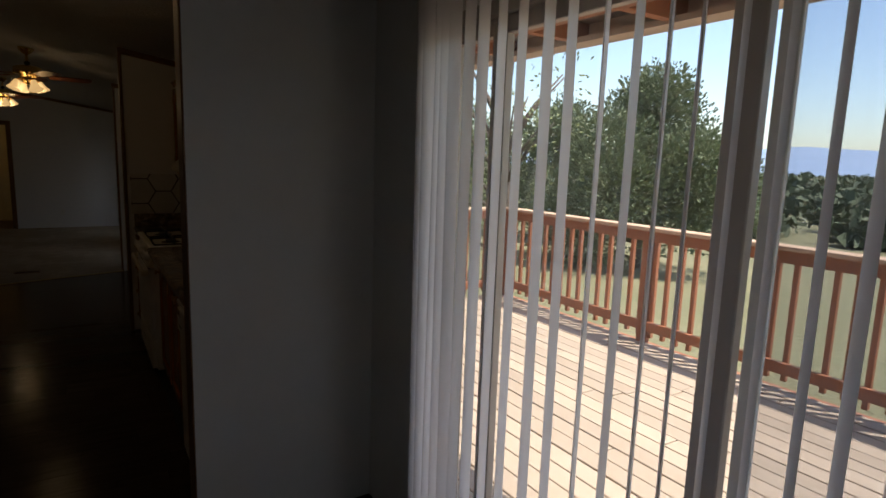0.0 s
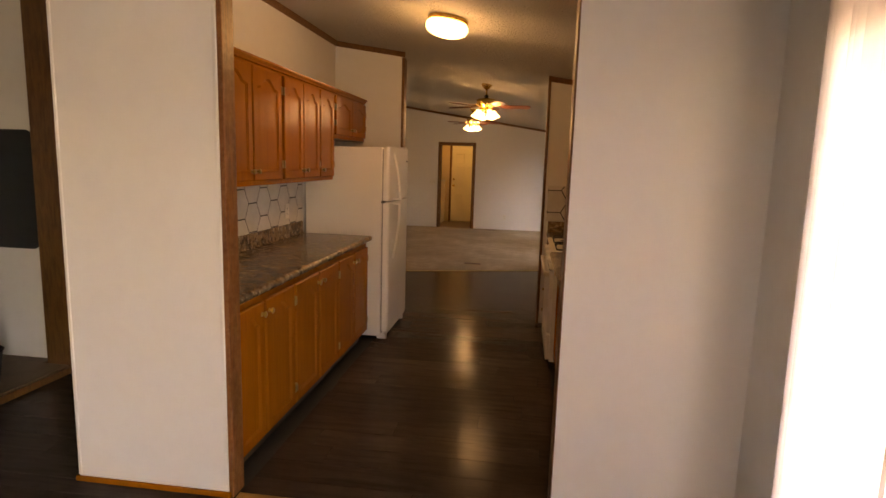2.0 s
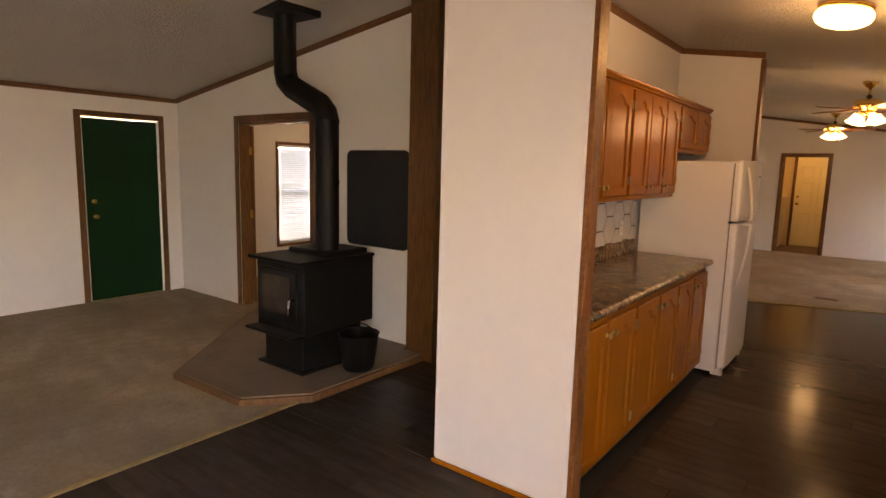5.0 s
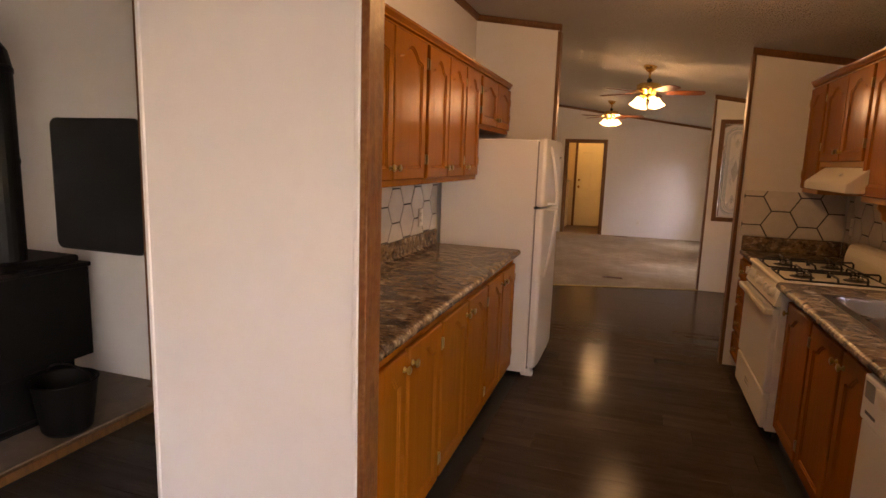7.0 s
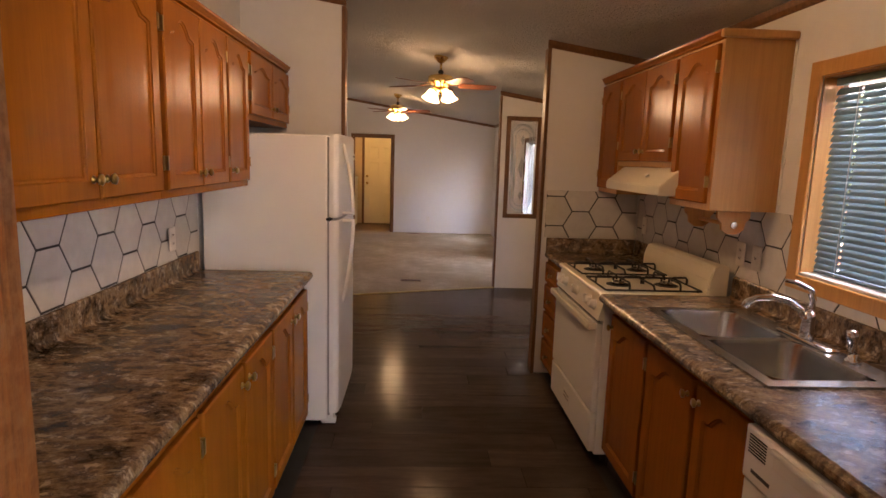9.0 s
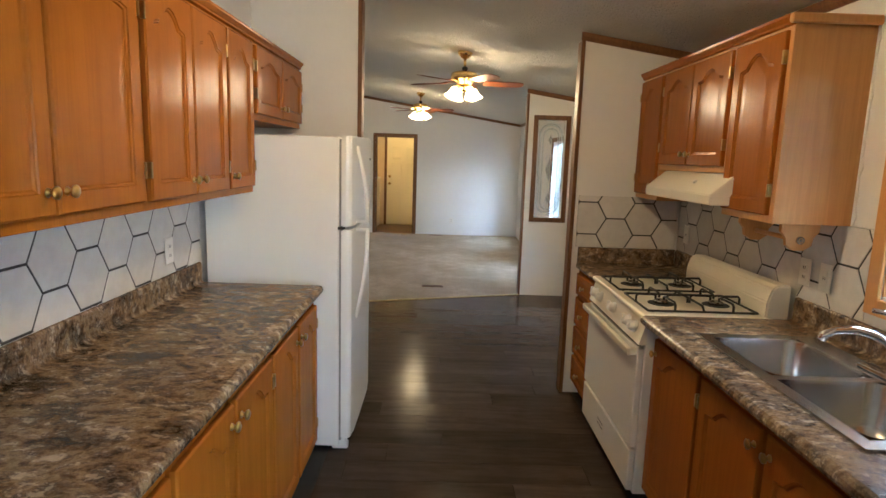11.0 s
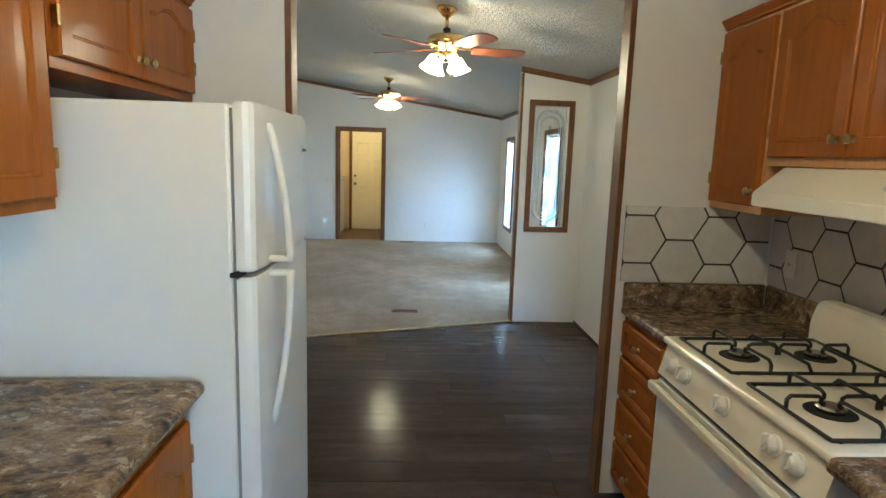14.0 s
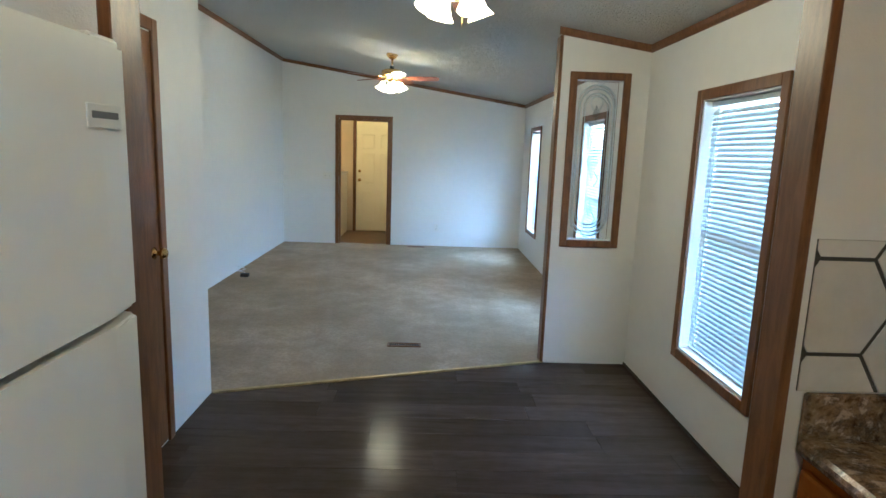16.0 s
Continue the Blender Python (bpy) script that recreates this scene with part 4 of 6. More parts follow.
for b in (B1, B2):
    bw = part("bowl", bowl_bm(*b, zr, 0.17), STEEL, sink, soft=True)
    part("drain", lathe_bm([(0.042, 0.0), (0.040, 0.004), (0.026, 0.003), (0.022, 0.001), (0.0, 0.001)], 16, m=pose((b[0] + b[1]) / 2, (b[2] + b[3]) / 2, zr - 0.169)), CHROME, bw, "chrome drain ring", soft=True)
fau = thing("faucet", "chrome single-lever kitchen faucet standing on the sink rim", "faucet", at=(0.955, 3.17, 0.918))
part("base_plate", box_bm(0.928, 3.03, 0.918, 0.985, 3.31, 0.930, bevel=0.006, seg=2), CHROME, fau, soft=True)
part("body", lathe_bm([(0.026, 0), (0.024, 0.03), (0.021, 0.07), (0.023, 0.085), (0.018, 0.10), (0.0, 0.104)], 16, m=pose(0.955, 3.17, 0.928)), CHROME, fau, soft=True)
part("spout", tube_bm([(0.955, 3.17, 0.985), (0.925, 3.18, 1.035), (0.88, 3.19, 1.062), (0.83, 3.20, 1.072), (0.775, 3.21, 1.066), (0.745, 3.215, 1.05), (0.735, 3.217, 1.03)], [0.015, 0.0145, 0.014, 0.0135, 0.013, 0.0135, 0.014], 12), CHROME, fau, soft=True)
part("lever", tube_bm([(0.955, 3.17, 1.03), (0.962, 3.165, 1.07), (0.945, 3.16, 1.11), (0.895, 3.165, 1.135), (0.855, 3.175, 1.142)], [0.013, 0.011, 0.010, 0.009, 0.008], 10), CHROME, fau, soft=True)
spr = thing("sink_sprayer", "chrome side sprayer standing on the sink rim", "sprayer", at=(0.955, 2.94, 0.918))
part("holder", lathe_bm([(0.026, 0), (0.024, 0.008), (0.016, 0.016), (0.016, 0.03), (0.0, 0.03)], 14, m=pose(0.955, 2.94, 0.918)), CHROME, spr, soft=True)
part("nozzle", lathe_bm([(0.012, 0.02), (0.014, 0.06), (0.018, 0.085), (0.016, 0.108), (0.0, 0.112)], 14, m=pose(0.955, 2.94, 0.918, 0, -8, 0)), CHROME, spr, soft=True)

# dishwasher
dw = thing("dishwasher", "white built-in dishwasher with a vented control panel", "dishwasher", at=(0.75, 2.32, 0))
part("body", box_bm(0.47, 2.03, 0.10, XE - 0.03, 2.625, 0.862), WHITE, dw)
part("door", box_bm(0.428, 2.032, 0.11, 0.47, 2.622, 0.70, bevel=0.006, seg=2), WHITE, dw)
cp = part("control_panel", box_bm(0.420, 2.032, 0.706, 0.47, 2.622, 0.858, bevel=0.008, seg=2), WHITE, dw)
for k in range(7):
    part("vent_slot", box_bm(0.4185, 2.525, 0.786 + k * 0.008, 0.424, 2.600, 0.7895 + k * 0.008), DARKSLOT, cp)
# no recess is cut; a slightly duller plate stands for its shade
part("handle_recess", box_bm(0.4175, 2.17, 0.792, 0.4215, 2.495, 0.836, bevel=0.0015), PLATE, cp, "flat ivory plate in place of the shaded grip recess")
part("handle", box_bm(0.408, 2.165, 0.832, 0.424, 2.50, 0.846, bevel=0.005, seg=2), WHITE, cp, "white moulded hand grip")
for y in (2.25, 2.28, 2.31):
    part("dial_mark", box_bm(0.4188, y, 0.752, 0.4206, y + 0.008, 0.758), INK, cp)
part("badge", box_bm(0.4188, 2.50, 0.735, 0.4215, 2.58, 0.745), INK, cp, "grey printed bar")
part("kick", box_bm(0.48, 2.035, 0.0, 0.52, 2.62, 0.10), KICK, dw)

# ---- range ----
RY0, RY1, RXF = 3.905, 4.75, 0.448
rg = thing("gas_range", "white four-burner gas range with black grates", "range", at=(0.75, 4.35, 0))
part("body", box_bm(RXF, RY0, 0.06, XE - 0.04, RY1, 0.885, bevel=0.004), WHITE, rg)
for y in (RY0 + 0.06, RY1 - 0.06):
    for x in (0.52, 1.0):
        part("foot", lathe_bm([(0.02, 0), (0.02, 0.02), (0.012, 0.03), (0.012, 0.062), (0, 0.062)], 10, m=pose(x, y, 0)), KICK, rg)
tp = part("cooktop", box_bm(0.425, RY0 - 0.004, 0.885, 1.0, RY1 + 0.004, 0.912, bevel=0.012, seg=3), BISQUE, rg, "white enamel cooktop", soft=False)
# sloped control panel
bm = prism_bm([(0.0, 0.0), (0.030, 0.115), (0.06, 0.115), (0.06, 0.0)], 0, RY1 - RY0, m=Matrix(((1, 0, 0, 0.418), (0, 0, 1, RY0), (0, 1, 0, 0.772), (0, 0, 0, 1))))
cpn = part("control_panel", bm, BISQUE, rg, "cream sloped control panel")
part("trim_line", box_bm(0.4155, RY0, 0.767, 0.43, RY1, 0.772), DARKSLOT, rg)
for k, y in enumerate((RY0 + 0.10, RY0 + 0.19, RY0 + 0.425, RY0 + 0.66, RY0 + 0.75)):
    kb = part("knob", lathe_bm([(0.029, 0), (0.029, 0.007), (0.024, 0.011), (0.021, 0.030), (0.018, 0.034), (0, 0.034)], 18, m=pose(0.431, y, 0.83, 0, -76, 0)), WHITE, rg, "white plastic burner knob", soft=False)
    part("grip", box_bm(0.394, y - 0.005, 0.822, 0.412, y + 0.005, 0.866, bevel=0.003), WHITE, kb)
od = part("oven_door", box_bm(0.418, RY0 + 0.006, 0.285, RXF, RY1 - 0.006, 0.755, bevel=0.006, seg=2), WHITE, rg)
hz = 0.735
part("handle", box_bm(0.375, RY0 + 0.015, hz - 0.018, 0.397, RY1 - 0.015, hz + 0.018, bevel=0.009, seg=3), BISQUE, od, "cream bar handle")
for y in (RY0 + 0.03, RY1 - 0.03):
    part("handle_mount", box_bm(0.39, y - 0.012, hz - 0.016, 0.42, y + 0.012, hz + 0.016, bevel=0.003), BISQUE, od)
dr = part("broiler_drawer", box_bm(0.418, RY0 + 0.006, 0.075, RXF, RY1 - 0.006, 0.272, bevel=0.006, seg=2), WHITE, rg)
part("badge", box_bm(0.4162, 4.30, 0.15, 0.4185, 4.43, 0.215, bevel=0.001), PLATE, dr, "raised plate with two bars")
for z in (0.168, 0.190):
    part("badge_bar", box_bm(0.4150, 4.315, z, 0.4165, 4.415, z + 0.008), GASKET, dr)
# backguard
bg = prism_bm([(0, 0), (0, 0.075), (0.018, 0.135), (0.035, 0.15), (0.10, 0.15), (0.10, 0)], 0, RY1 - RY0 - 0.01, m=Matrix(((1, 0, 0, 0.965), (0, 0, 1, RY0 + 0.005), (0, 1, 0, 0.905), (0, 0, 0, 1))))
bmesh.ops.bevel(bg, geom=list(bg.edges), offset=0.006, segments=2, affect='EDGES')
part("backguard", bg, BISQUE, rg, "cream raised back guard")
for bx in (0.585, 0.845):
    for by in (RY0 + 0.215, RY1 - 0.215):
        bn = part("burner_bowl", lathe_bm([(0.062, 0.0), (0.060, 0.002), (0.045, 0.0015), (0.0, 0.001)], 20, m=pose(bx, by, 0.912)), DARKSLOT, rg)
        part("burner_head", lathe_bm([(0.034, 0), (0.036, 0.010), (0.030, 0.016), (0.0, 0.017)], 16, m=pose(bx, by, 0.914)), STEEL, bn, "worn metal burner cap")


def grate(y0, y1):
    g = part("grate", bmesh.new(), IRON, rg, "black cast wire burner grate")
    bm = bmesh.new()
    x0, x1, z, r = 0.465, 0.955, 0.934, 0.0056
    tube_bm([(x0, y0, z - 0.016), (x1, y0, z - 0.016), (x1, y1, z - 0.016), (x0, y1, z - 0.016), (x0, y0, z - 0.016)], r, 6, bm=bm)
    for cx in (0.585, 0.845):
        cy = (y0 + y1) / 2
        for dx, dy in ((1, 0), (-1, 0), (0, 1), (0, -1)):
            reach = (0.125 if dx else (y1 - y0) / 2)
            e = Vector((cx + dx * min(reach, abs((x1 if dx > 0 else x0) - cx)), cy + dy * reach, z - 0.016))
            c = Vector((cx + dx * 0.028, cy + dy * 0.028, z + 0.010))
            tube_bm([e, e + Vector((0, 0, 0.026)), e.lerp(c, 0.10) + Vector((0, 0, 0.034)), e.lerp(c, 0.9) + Vector((0, 0, 0.012)), c + Vector((0, 0, 0.004)), c + Vector((0, 0, -0.010))], r, 6, bm=bm)
    tube_bm([(0.715, y0, z - 0.016), (0.715, y0 + 0.02, z + 0.006), (0.715, y1 - 0.02, z + 0.006), (0.715, y1, z - 0.016)], r, 6, bm=bm)
    for x in (x0 + 0.02, x1 - 0.02):
        for y in (y0, y1):
            tube_bm([(x, y, 0.912), (x, y, z - 0.014)], r, 6, bm=bm)
    g.data = mesh_of(bm, "grate")
    g.data.materials.append(IRON)
    smooth(g.data)


grate(RY0 + 0.05, RY0 + 0.38)
grate(RY1 - 0.38, RY1 - 0.05)

# hood
hd = thing("range_hood", "cream range hood under the short cabinet", "range hood", at=(0.9, 4.43, 1.39))
bm = prism_bm([(0.0, 0.0), (0.0, 0.045), (0.105, 0.135), (0.40, 0.135), (0.40, 0.0)], 0, 0.785, m=Matrix(((1, 0, 0, 0.685), (0, 0, 1, 3.95), (0, 1, 0, 1.392), (0, 0, 0, 1))))
bmesh.ops.bevel(bm, geom=list(bm.edges), offset=0.004, segments=2, affect='EDGES')
part("shell", bm, BISQUE, hd)
part("switch", lathe_bm([(0.012, 0), (0.010, 0.010), (0, 0.010)], 10, m=pose(0.735, 4.22, 1.482, 0, -40, 0)), WHITE, hd)
part("filter", box_bm(0.74, 4.05, 1.386, 1.0, 4.65, 1.392), GASKET, hd)

# paper towel holder under the tall cabinet
ph = thing("paper_towel_holder", "empty wooden paper towel holder under the wall cabinet", "towel holder", at=(0.95, 3.88, 1.35))
for y in (3.70, 4.01):
    bm = prism_bm([(-0.075, 0), (-0.075, -0.03), (-0.055, -0.055), (-0.05, -0.085), (-0.02, -0.105), (0.02, -0.105), (0.05, -0.085), (0.055, -0.055), (0.075, -0.03), (0.075, 0)], 0, 0.018, m=Matrix(((1, 0, 0, 0.93), (0, 0, 1, y - 0.009), (0, 1, 0, 1.349), (0, 0, 0, 1))))
    part("bracket", bm, OAKEDGE, ph)
part("rod", tube_bm([(0.93, 3.68, 1.285), (0.93, 4.02, 1.285)], 0.010, 10), OAKEDGE, ph, soft=True)
part("rod_end", lathe_bm([(0.015, 0), (0.015, 0.010), (0, 0.012)], 14, m=pose(0.93, 3.691, 1.285, 90, 0, 0)), STEEL, ph, "grey round rod end")

# ---- refrigerator ----
FY0, FY1, FX0, FX1 = 4.325, 5.09, XM + 0.03, -0.975
fr = thing("refrigerator", "white top-freezer refrigerator with bowed handles", "refrigerator", at=(-1.3, 4.68, 0))
part("body", box_bm(FX0, FY0, 0.03, FX1, FY1, 1.645, bevel=0.008, seg=2), WHITE, fr)
part("gasket", box_bm(FX1, FY0 + 0.012, 0.06, FX1 + 0.012, FY1 - 0.012, 1.635), GASKET, fr)


def fridge_door(z0, z1, label):
    """A door slab with its front gently bowed in plan."""
    n = 8
    out = [(FX1 + 0.012, FY0), (FX1 + 0.012, FY1)]
    front = []
    for k in range(n + 1):
        u = k / n
        y = FY1 + (FY0 - FY1) * u
        edge_drop = 0.0
        front.append((FX1 + 0.066 + 0.003 * (1 - (2 * u - 1) ** 2) - edge_drop, y))
    # generously rounded upright edges
    r, xa, xb = 0.030, front[0][0], front[-1][0]
    front = [(xa - r + r * math.sin(radians(a)), FY1 - r + r * math.cos(radians(a))) for a in (0, 30, 60)] + [p for p in front if FY0 + r < p[1] < FY1 - r] + [(xb - r + r * math.cos(radians(a)), FY0 + r - r * math.sin(radians(a))) for a in (30, 60, 90)]
    bm = prism_bm(out + front, z0, z1)
    bmesh.ops.bevel(bm, geom=[e for e in bm.edges if abs(e.verts[0].co.z - e.verts[1].co.z) < 1e-6], offset=0.006, segments=2, affect='EDGES')
    return part("door", bm, WHITE, fr, label)


fd1, fd2 = fridge_door(1.203, 1.652, "white freezer door"), fridge_door(0.075, 1.188, "white lower door")


def fridge_handle(z0, z1, door, flip):
    """A strap flush with the door at its far end, bowing out to a foot beside the gap; flip: the foot is below."""
    bm, rings, n, y = bmesh.new(), [], 14, FY0 + 0.145
    for k in range(n + 1):
        u = k / n
        z = z0 + (z1 - z0) * u
        near = 1 - u if flip else u
        x = FX1 + 0.066 + 0.060 * math.sin(near * math.pi / 2) ** 0.85
        wide = 0.013 + 0.004 * near
        rings.append([bm.verts.new((x + dx, y + dy * wide, z)) for dx, dy in ((-0.008, -1), (-0.008, 1), (0.005, 1.0), (0.010, 0.5), (0.010, -0.5), (0.005, -1.0))])
    for a, b in zip(rings, rings[1:]):
        for k in range(6):
            bm.faces.new((a[k], a[(k + 1) % 6], b[(k + 1) % 6], b[k]))
    bm.faces.new(rings[0][::-1])
    bm.faces.new(rings[-1])
    part("handle", bm, WHITE, door, "white bowed plastic handle", soft=True)
    zm = z0 + 0.008 if flip else z1 - 0.008
    part("handle_mount", box_bm(FX1 + 0.060, y - 0.017, zm - 0.008, FX1 + 0.126, y + 0.017, zm + 0.008, bevel=0.004), WHITE, door)


fridge_handle(1.210, 1.605, fd1, True)
fridge_handle(0.70, 1.183, fd2, False)
part("hinge_cover", box_bm(FX1 - 0.03, FY1 - 0.10, 1.646, FX1 + 0.055, FY1 - 0.01, 1.664, bevel=0.006), WHITE, fr)
part("hinge", box_bm(FX1 - 0.005, FY0 - 0.006, 1.189, FX1 + 0.025, FY0 + 0.05, 1.202, bevel=0.002), DARKSLOT, fr, "dark middle hinge")
bdg = part("badge", box_bm(FX1 + 0.0660, FY1 - 0.14, 1.515, FX1 + 0.0705, FY1 - 0.045, 1.552, bevel=0.001), PAPER, fd1, "small grey maker's plate")
part("badge_bar", box_bm(FX1 + 0.0700, FY1 - 0.13, 1.530, FX1 + 0.0712, FY1 - 0.055, 1.541), INK, bdg)
part("kick_grille", box_bm(FX1 - 0.02, FY0 + 0.02, 0.02, FX1 + 0.03, FY1 - 0.02, 0.068), WHITE, fr)
for y in (FY0 + 0.05, FY1 - 0.05):
    part("foot", box_bm(FX1 - 0.04, y - 0.02, 0.0, FX1 + 0.045, y + 0.02, 0.04, bevel=0.006), WHITE, fr)
    part("foot", box_bm(FX0 + 0.03, y - 0.02, 0.0, FX0 + 0.09, y + 0.02, 0.04, bevel=0.004), KICK, fr)


# ---- outlets and switches ----
def plate(label, m, holes, group="wall plates"):
    """A cover plate in x, z facing -y; holes: (x, z, w, h)."""
    p = thing("wall_plate", label, "wall plate", group)
    part("cover", box_bm(-0.036, -0.006, -0.058, 0.036, 0, 0.058, bevel=0.003), PLATE, p)
    for x, z, w, h in holes:
        part("socket", box_bm(x - w / 2, -0.0085, z - h / 2, x + w / 2, -0.005, z + h / 2, bevel=0.001), PLATE, p)
        part("slot", boxes((x - 0.007, -0.0092, z - 0.006, x - 0.004, -0.008, z + 0.006), (x + 0.004, -0.0092, z - 0.006, x + 0.007, -0.008, z + 0.006)), DARKSLOT, p)
    p.matrix_basis = m
    return p


TWO = [(0, 0.02, 0.03, 0.028), (0, -0.02, 0.03, 0.028)]
plate("ivory duplex outlet on the tile splash", pose(XM + 0.013, 3.965, 1.12, 0, 0, 90), TWO)
plate("ivory duplex outlet on the tile splash", pose(XE - 0.013, 3.86, 1.13, 0, 0, -90), TWO)
plate("ivory duplex outlet on the tile splash", pose(XE - 0.013, 5.05, 1.13, 0, 0, -90), [(0, 0.0, 0.02, 0.03)])
plate("ivory duplex outlet low on the far wall", pose(-0.233, YF, 0.30), TWO)
plate("ivory light switch beside the far doorway", pose(-1.92, YF, 1.07), [(0, 0, 0.012, 0.026)])
plate("ivory light switch beside the far doorway", pose(-1.99, YF, 1.07), [(0, 0, 0.012, 0.026)])
sw = plate("ivory rocker switch on the tile splash", pose(XE - 0.013, 3.73, 1.13, 0, 0, -90), [(0, 0, 0.03, 0.066)])


# ---- lamps and fans ----
cl = thing("ceiling_lamp", "round clear ribbed glass ceiling lamp, lit", "ceiling lamp", at=(-0.34, 3.5, ceil_z(-0.34)))
tilt_c = pose(-0.34, 3.5, ceil_z(-0.34), 0, math.degrees(math.atan(0.15)), 0)
part("pan", lathe_bm([(0.0, 0.0), (0.125, 0.0), (0.135, -0.012), (0.128, -0.028), (0.10, -0.03)], 28, m=tilt_c), BRASS, cl, "brass lamp pan", soft=True)
bm = bmesh.new()
rings = []
for r, z in ((0.118, -0.026), (0.135, -0.045), (0.138, -0.065), (0.125, -0.092), (0.09, -0.112), (0.045, -0.122), (0.0, -0.124)):
    rings.append([bm.verts.new(tilt_c @ Vector(((r + (0.003 if k % 2 else 0) * (r > 0.01)) * math.cos(2 * math.pi * k / 56), (r + (0.003 if k % 2 else 0) * (r > 0.01)) * math.sin(2 * math.pi * k / 56), z))) for k in range(56)])
for a, b in zip(rings, rings[1:]):
    for k in range(56):
        bm.faces.new((a[k], a[(k + 1) % 56], b[(k + 1) % 56], b[k]))
bmesh.ops.remove_doubles(bm, verts=bm.verts, dist=1e-5)
shade = part("shade", bm, FROST, cl, "ribbed glass bowl", soft=True)
shade.visible_shadow = False


def ceiling_fan(x, y, turn):
    zc = ceil_z(x)
    f = thing("ceiling_fan", "brass ceiling fan with wood blades and lit tulip shades", "ceiling fan", "ceiling fans", at=(x, y, zc))
    part("canopy", lathe_bm([(0.0, 0.01), (0.062, 0.01), (0.066, -0.012), (0.05, -0.035), (0.028, -0.055), (0.014, -0.06), (0, -0.06)], 20, m=pose(x, y, zc)), BRASS, f, soft=True)
    part("rod", tube_bm([(x, y, zc - 0.05), (x, y, zc - 0.15)], 0.012, 10), BRASS, f, soft=True)
    part("collar", lathe_bm([(0.0, 0.012), (0.022, 0.010), (0.026, -0.006), (0.018, -0.02), (0, -0.02)], 14, m=pose(x, y, zc - 0.135)), IRON, f, "black ball collar", soft=True)
    zm = zc - 0.17
    part("motor", lathe_bm([(0.0, 0.012), (0.05, 0.010), (0.095, 0.0), (0.115, -0.012), (0.118, -0.055), (0.105, -0.068), (0.075, -0.078), (0.07, -0.10), (0.0, -0.10)], 28, m=pose(x, y, zm)), BRASS, f, "brass motor housing", soft=True)
    for k in range(5):
        a = turn + 72 * k
        m = pose(x, y, zm - 0.075, 0, 0, a)
        arm = part("blade_iron", boxes((0.07, -0.022, -0.006, 0.20, 0.022, 0.0), bevel=0.003), BRASS, f, "brass blade bracket")
        arm.matrix_basis = m
        out = [(0.17, -0.048), (0.20, -0.056), (0.43, -0.066), (0.495, -0.060), (0.52, -0.035), (0.525, 0.0), (0.52, 0.035), (0.495, 0.060), (0.43, 0.066), (0.20, 0.056), (0.17, 0.048)]
        blade = part("blade", prism_bm(out, -0.003, 0.003), FANWOOD, f, "reddish brown wood blade")
        blade.matrix_basis = m @ pose(0, 0, -0.008, -11, 0, 0)
    part("light_hub", lathe_bm([(0.0, 0.0), (0.05, 0.0), (0.055, -0.02), (0.045, -0.05), (0.02, -0.065), (0, -0.066)], 18, m=pose(x, y, zm - 0.10)), BRASS, f, soft=True)
    for k in range(4):
        a = turn + 20 + 90 * k
        m = pose(x, y, zm - 0.125, 0, 0, a)
        arm = part("lamp_arm", tube_bm([(0.03, 0, 0.0), (0.06, 0, 0.012), (0.085, 0, 0.004), (0.095, 0, -0.015)], 0.008, 8), BRASS, f, soft=True)
        arm.matrix_basis = m
        sh = part("shade", lathe_bm([(0.020, 0.0), (0.026, -0.012), (0.032, -0.035), (0.040, -0.06), (0.055, -0.085), (0.060, -0.092)], 18), FROST, f, "frosted tulip glass shade", soft=True)
        sh.matrix_basis = m @ pose(0.092, 0, -0.008, 0, -24, 0)
        sh.visible_shadow = False
    part("pull_chain", tube_bm([(x + 0.03, y, zm - 0.15), (x + 0.03, y, zm - 0.27)], 0.0015, 5), BRASS, f)


FANWOOD = mat("fan_blade_wood", (0.20, 0.065, 0.028), 0.3, grain=((4, 4, 4), 5, 0.6, (0.10, 0.03, 0.012)), spec=0.2)
ceiling_fan(-0.295, 6.60, 8)
ceiling_fan(-0.82, 10.65, -4)

# ---- wood stove corner ----
pad = thing("hearth_pad", "low tan tiled hearth pad with a wood edge", "hearth pad", at=(-3.5, 2.4, 0))
out = [(-2.88, 3.099), (-3.11, 3.099), (-3.11, 3.189), (-5.10, 3.189), (-5.05, 2.95), (-3.96, 1.60), (-3.19, 1.63), (-2.90, 1.98)]
part("edge", prism_bm(out, 0.0, 0.045), TRIM, pad, "brown wood edge strip")
inn = [(-2.905, 3.098), (-3.112, 3.098), (-3.112, 3.188), (-5.05, 3.188), (-5.0, 2.96), (-3.95, 1.63), (-3.205, 1.658), (-2.925, 1.995)]
part("top", prism_bm(inn, 0.045, 0.055), HEARTH, pad, "tan mottled tile top")
SX, SY, SXR, SYB = -3.70, 2.16, -3.22, 2.83
ws = thing("wood_stove", "black steel wood stove on a pedestal with a glass door", "wood stove", at=(-3.46, 2.5, 0.055))
part("foot_plate", box_bm(SX - 0.02, SY - 0.02, 0.055, SXR + 0.02, SYB - 0.04, 0.075, bevel=0.004), BLACK, ws)
part("pedestal", box_bm(SX + 0.02, SY + 0.02, 0.075, SXR - 0.02, SYB - 0.08, 0.33, bevel=0.004), BLACK, ws)
part("ash_lip", box_bm(SX - 0.06, SY - 0.10, 0.325, SXR + 0.02, SY + 0.08, 0.345, bevel=0.004), BLACK, ws)
part("firebox", box_bm(SX - 0.04, SY, 0.345, SXR + 0.03, SYB, 0.85, bevel=0.006, seg=2), BLACK, ws)
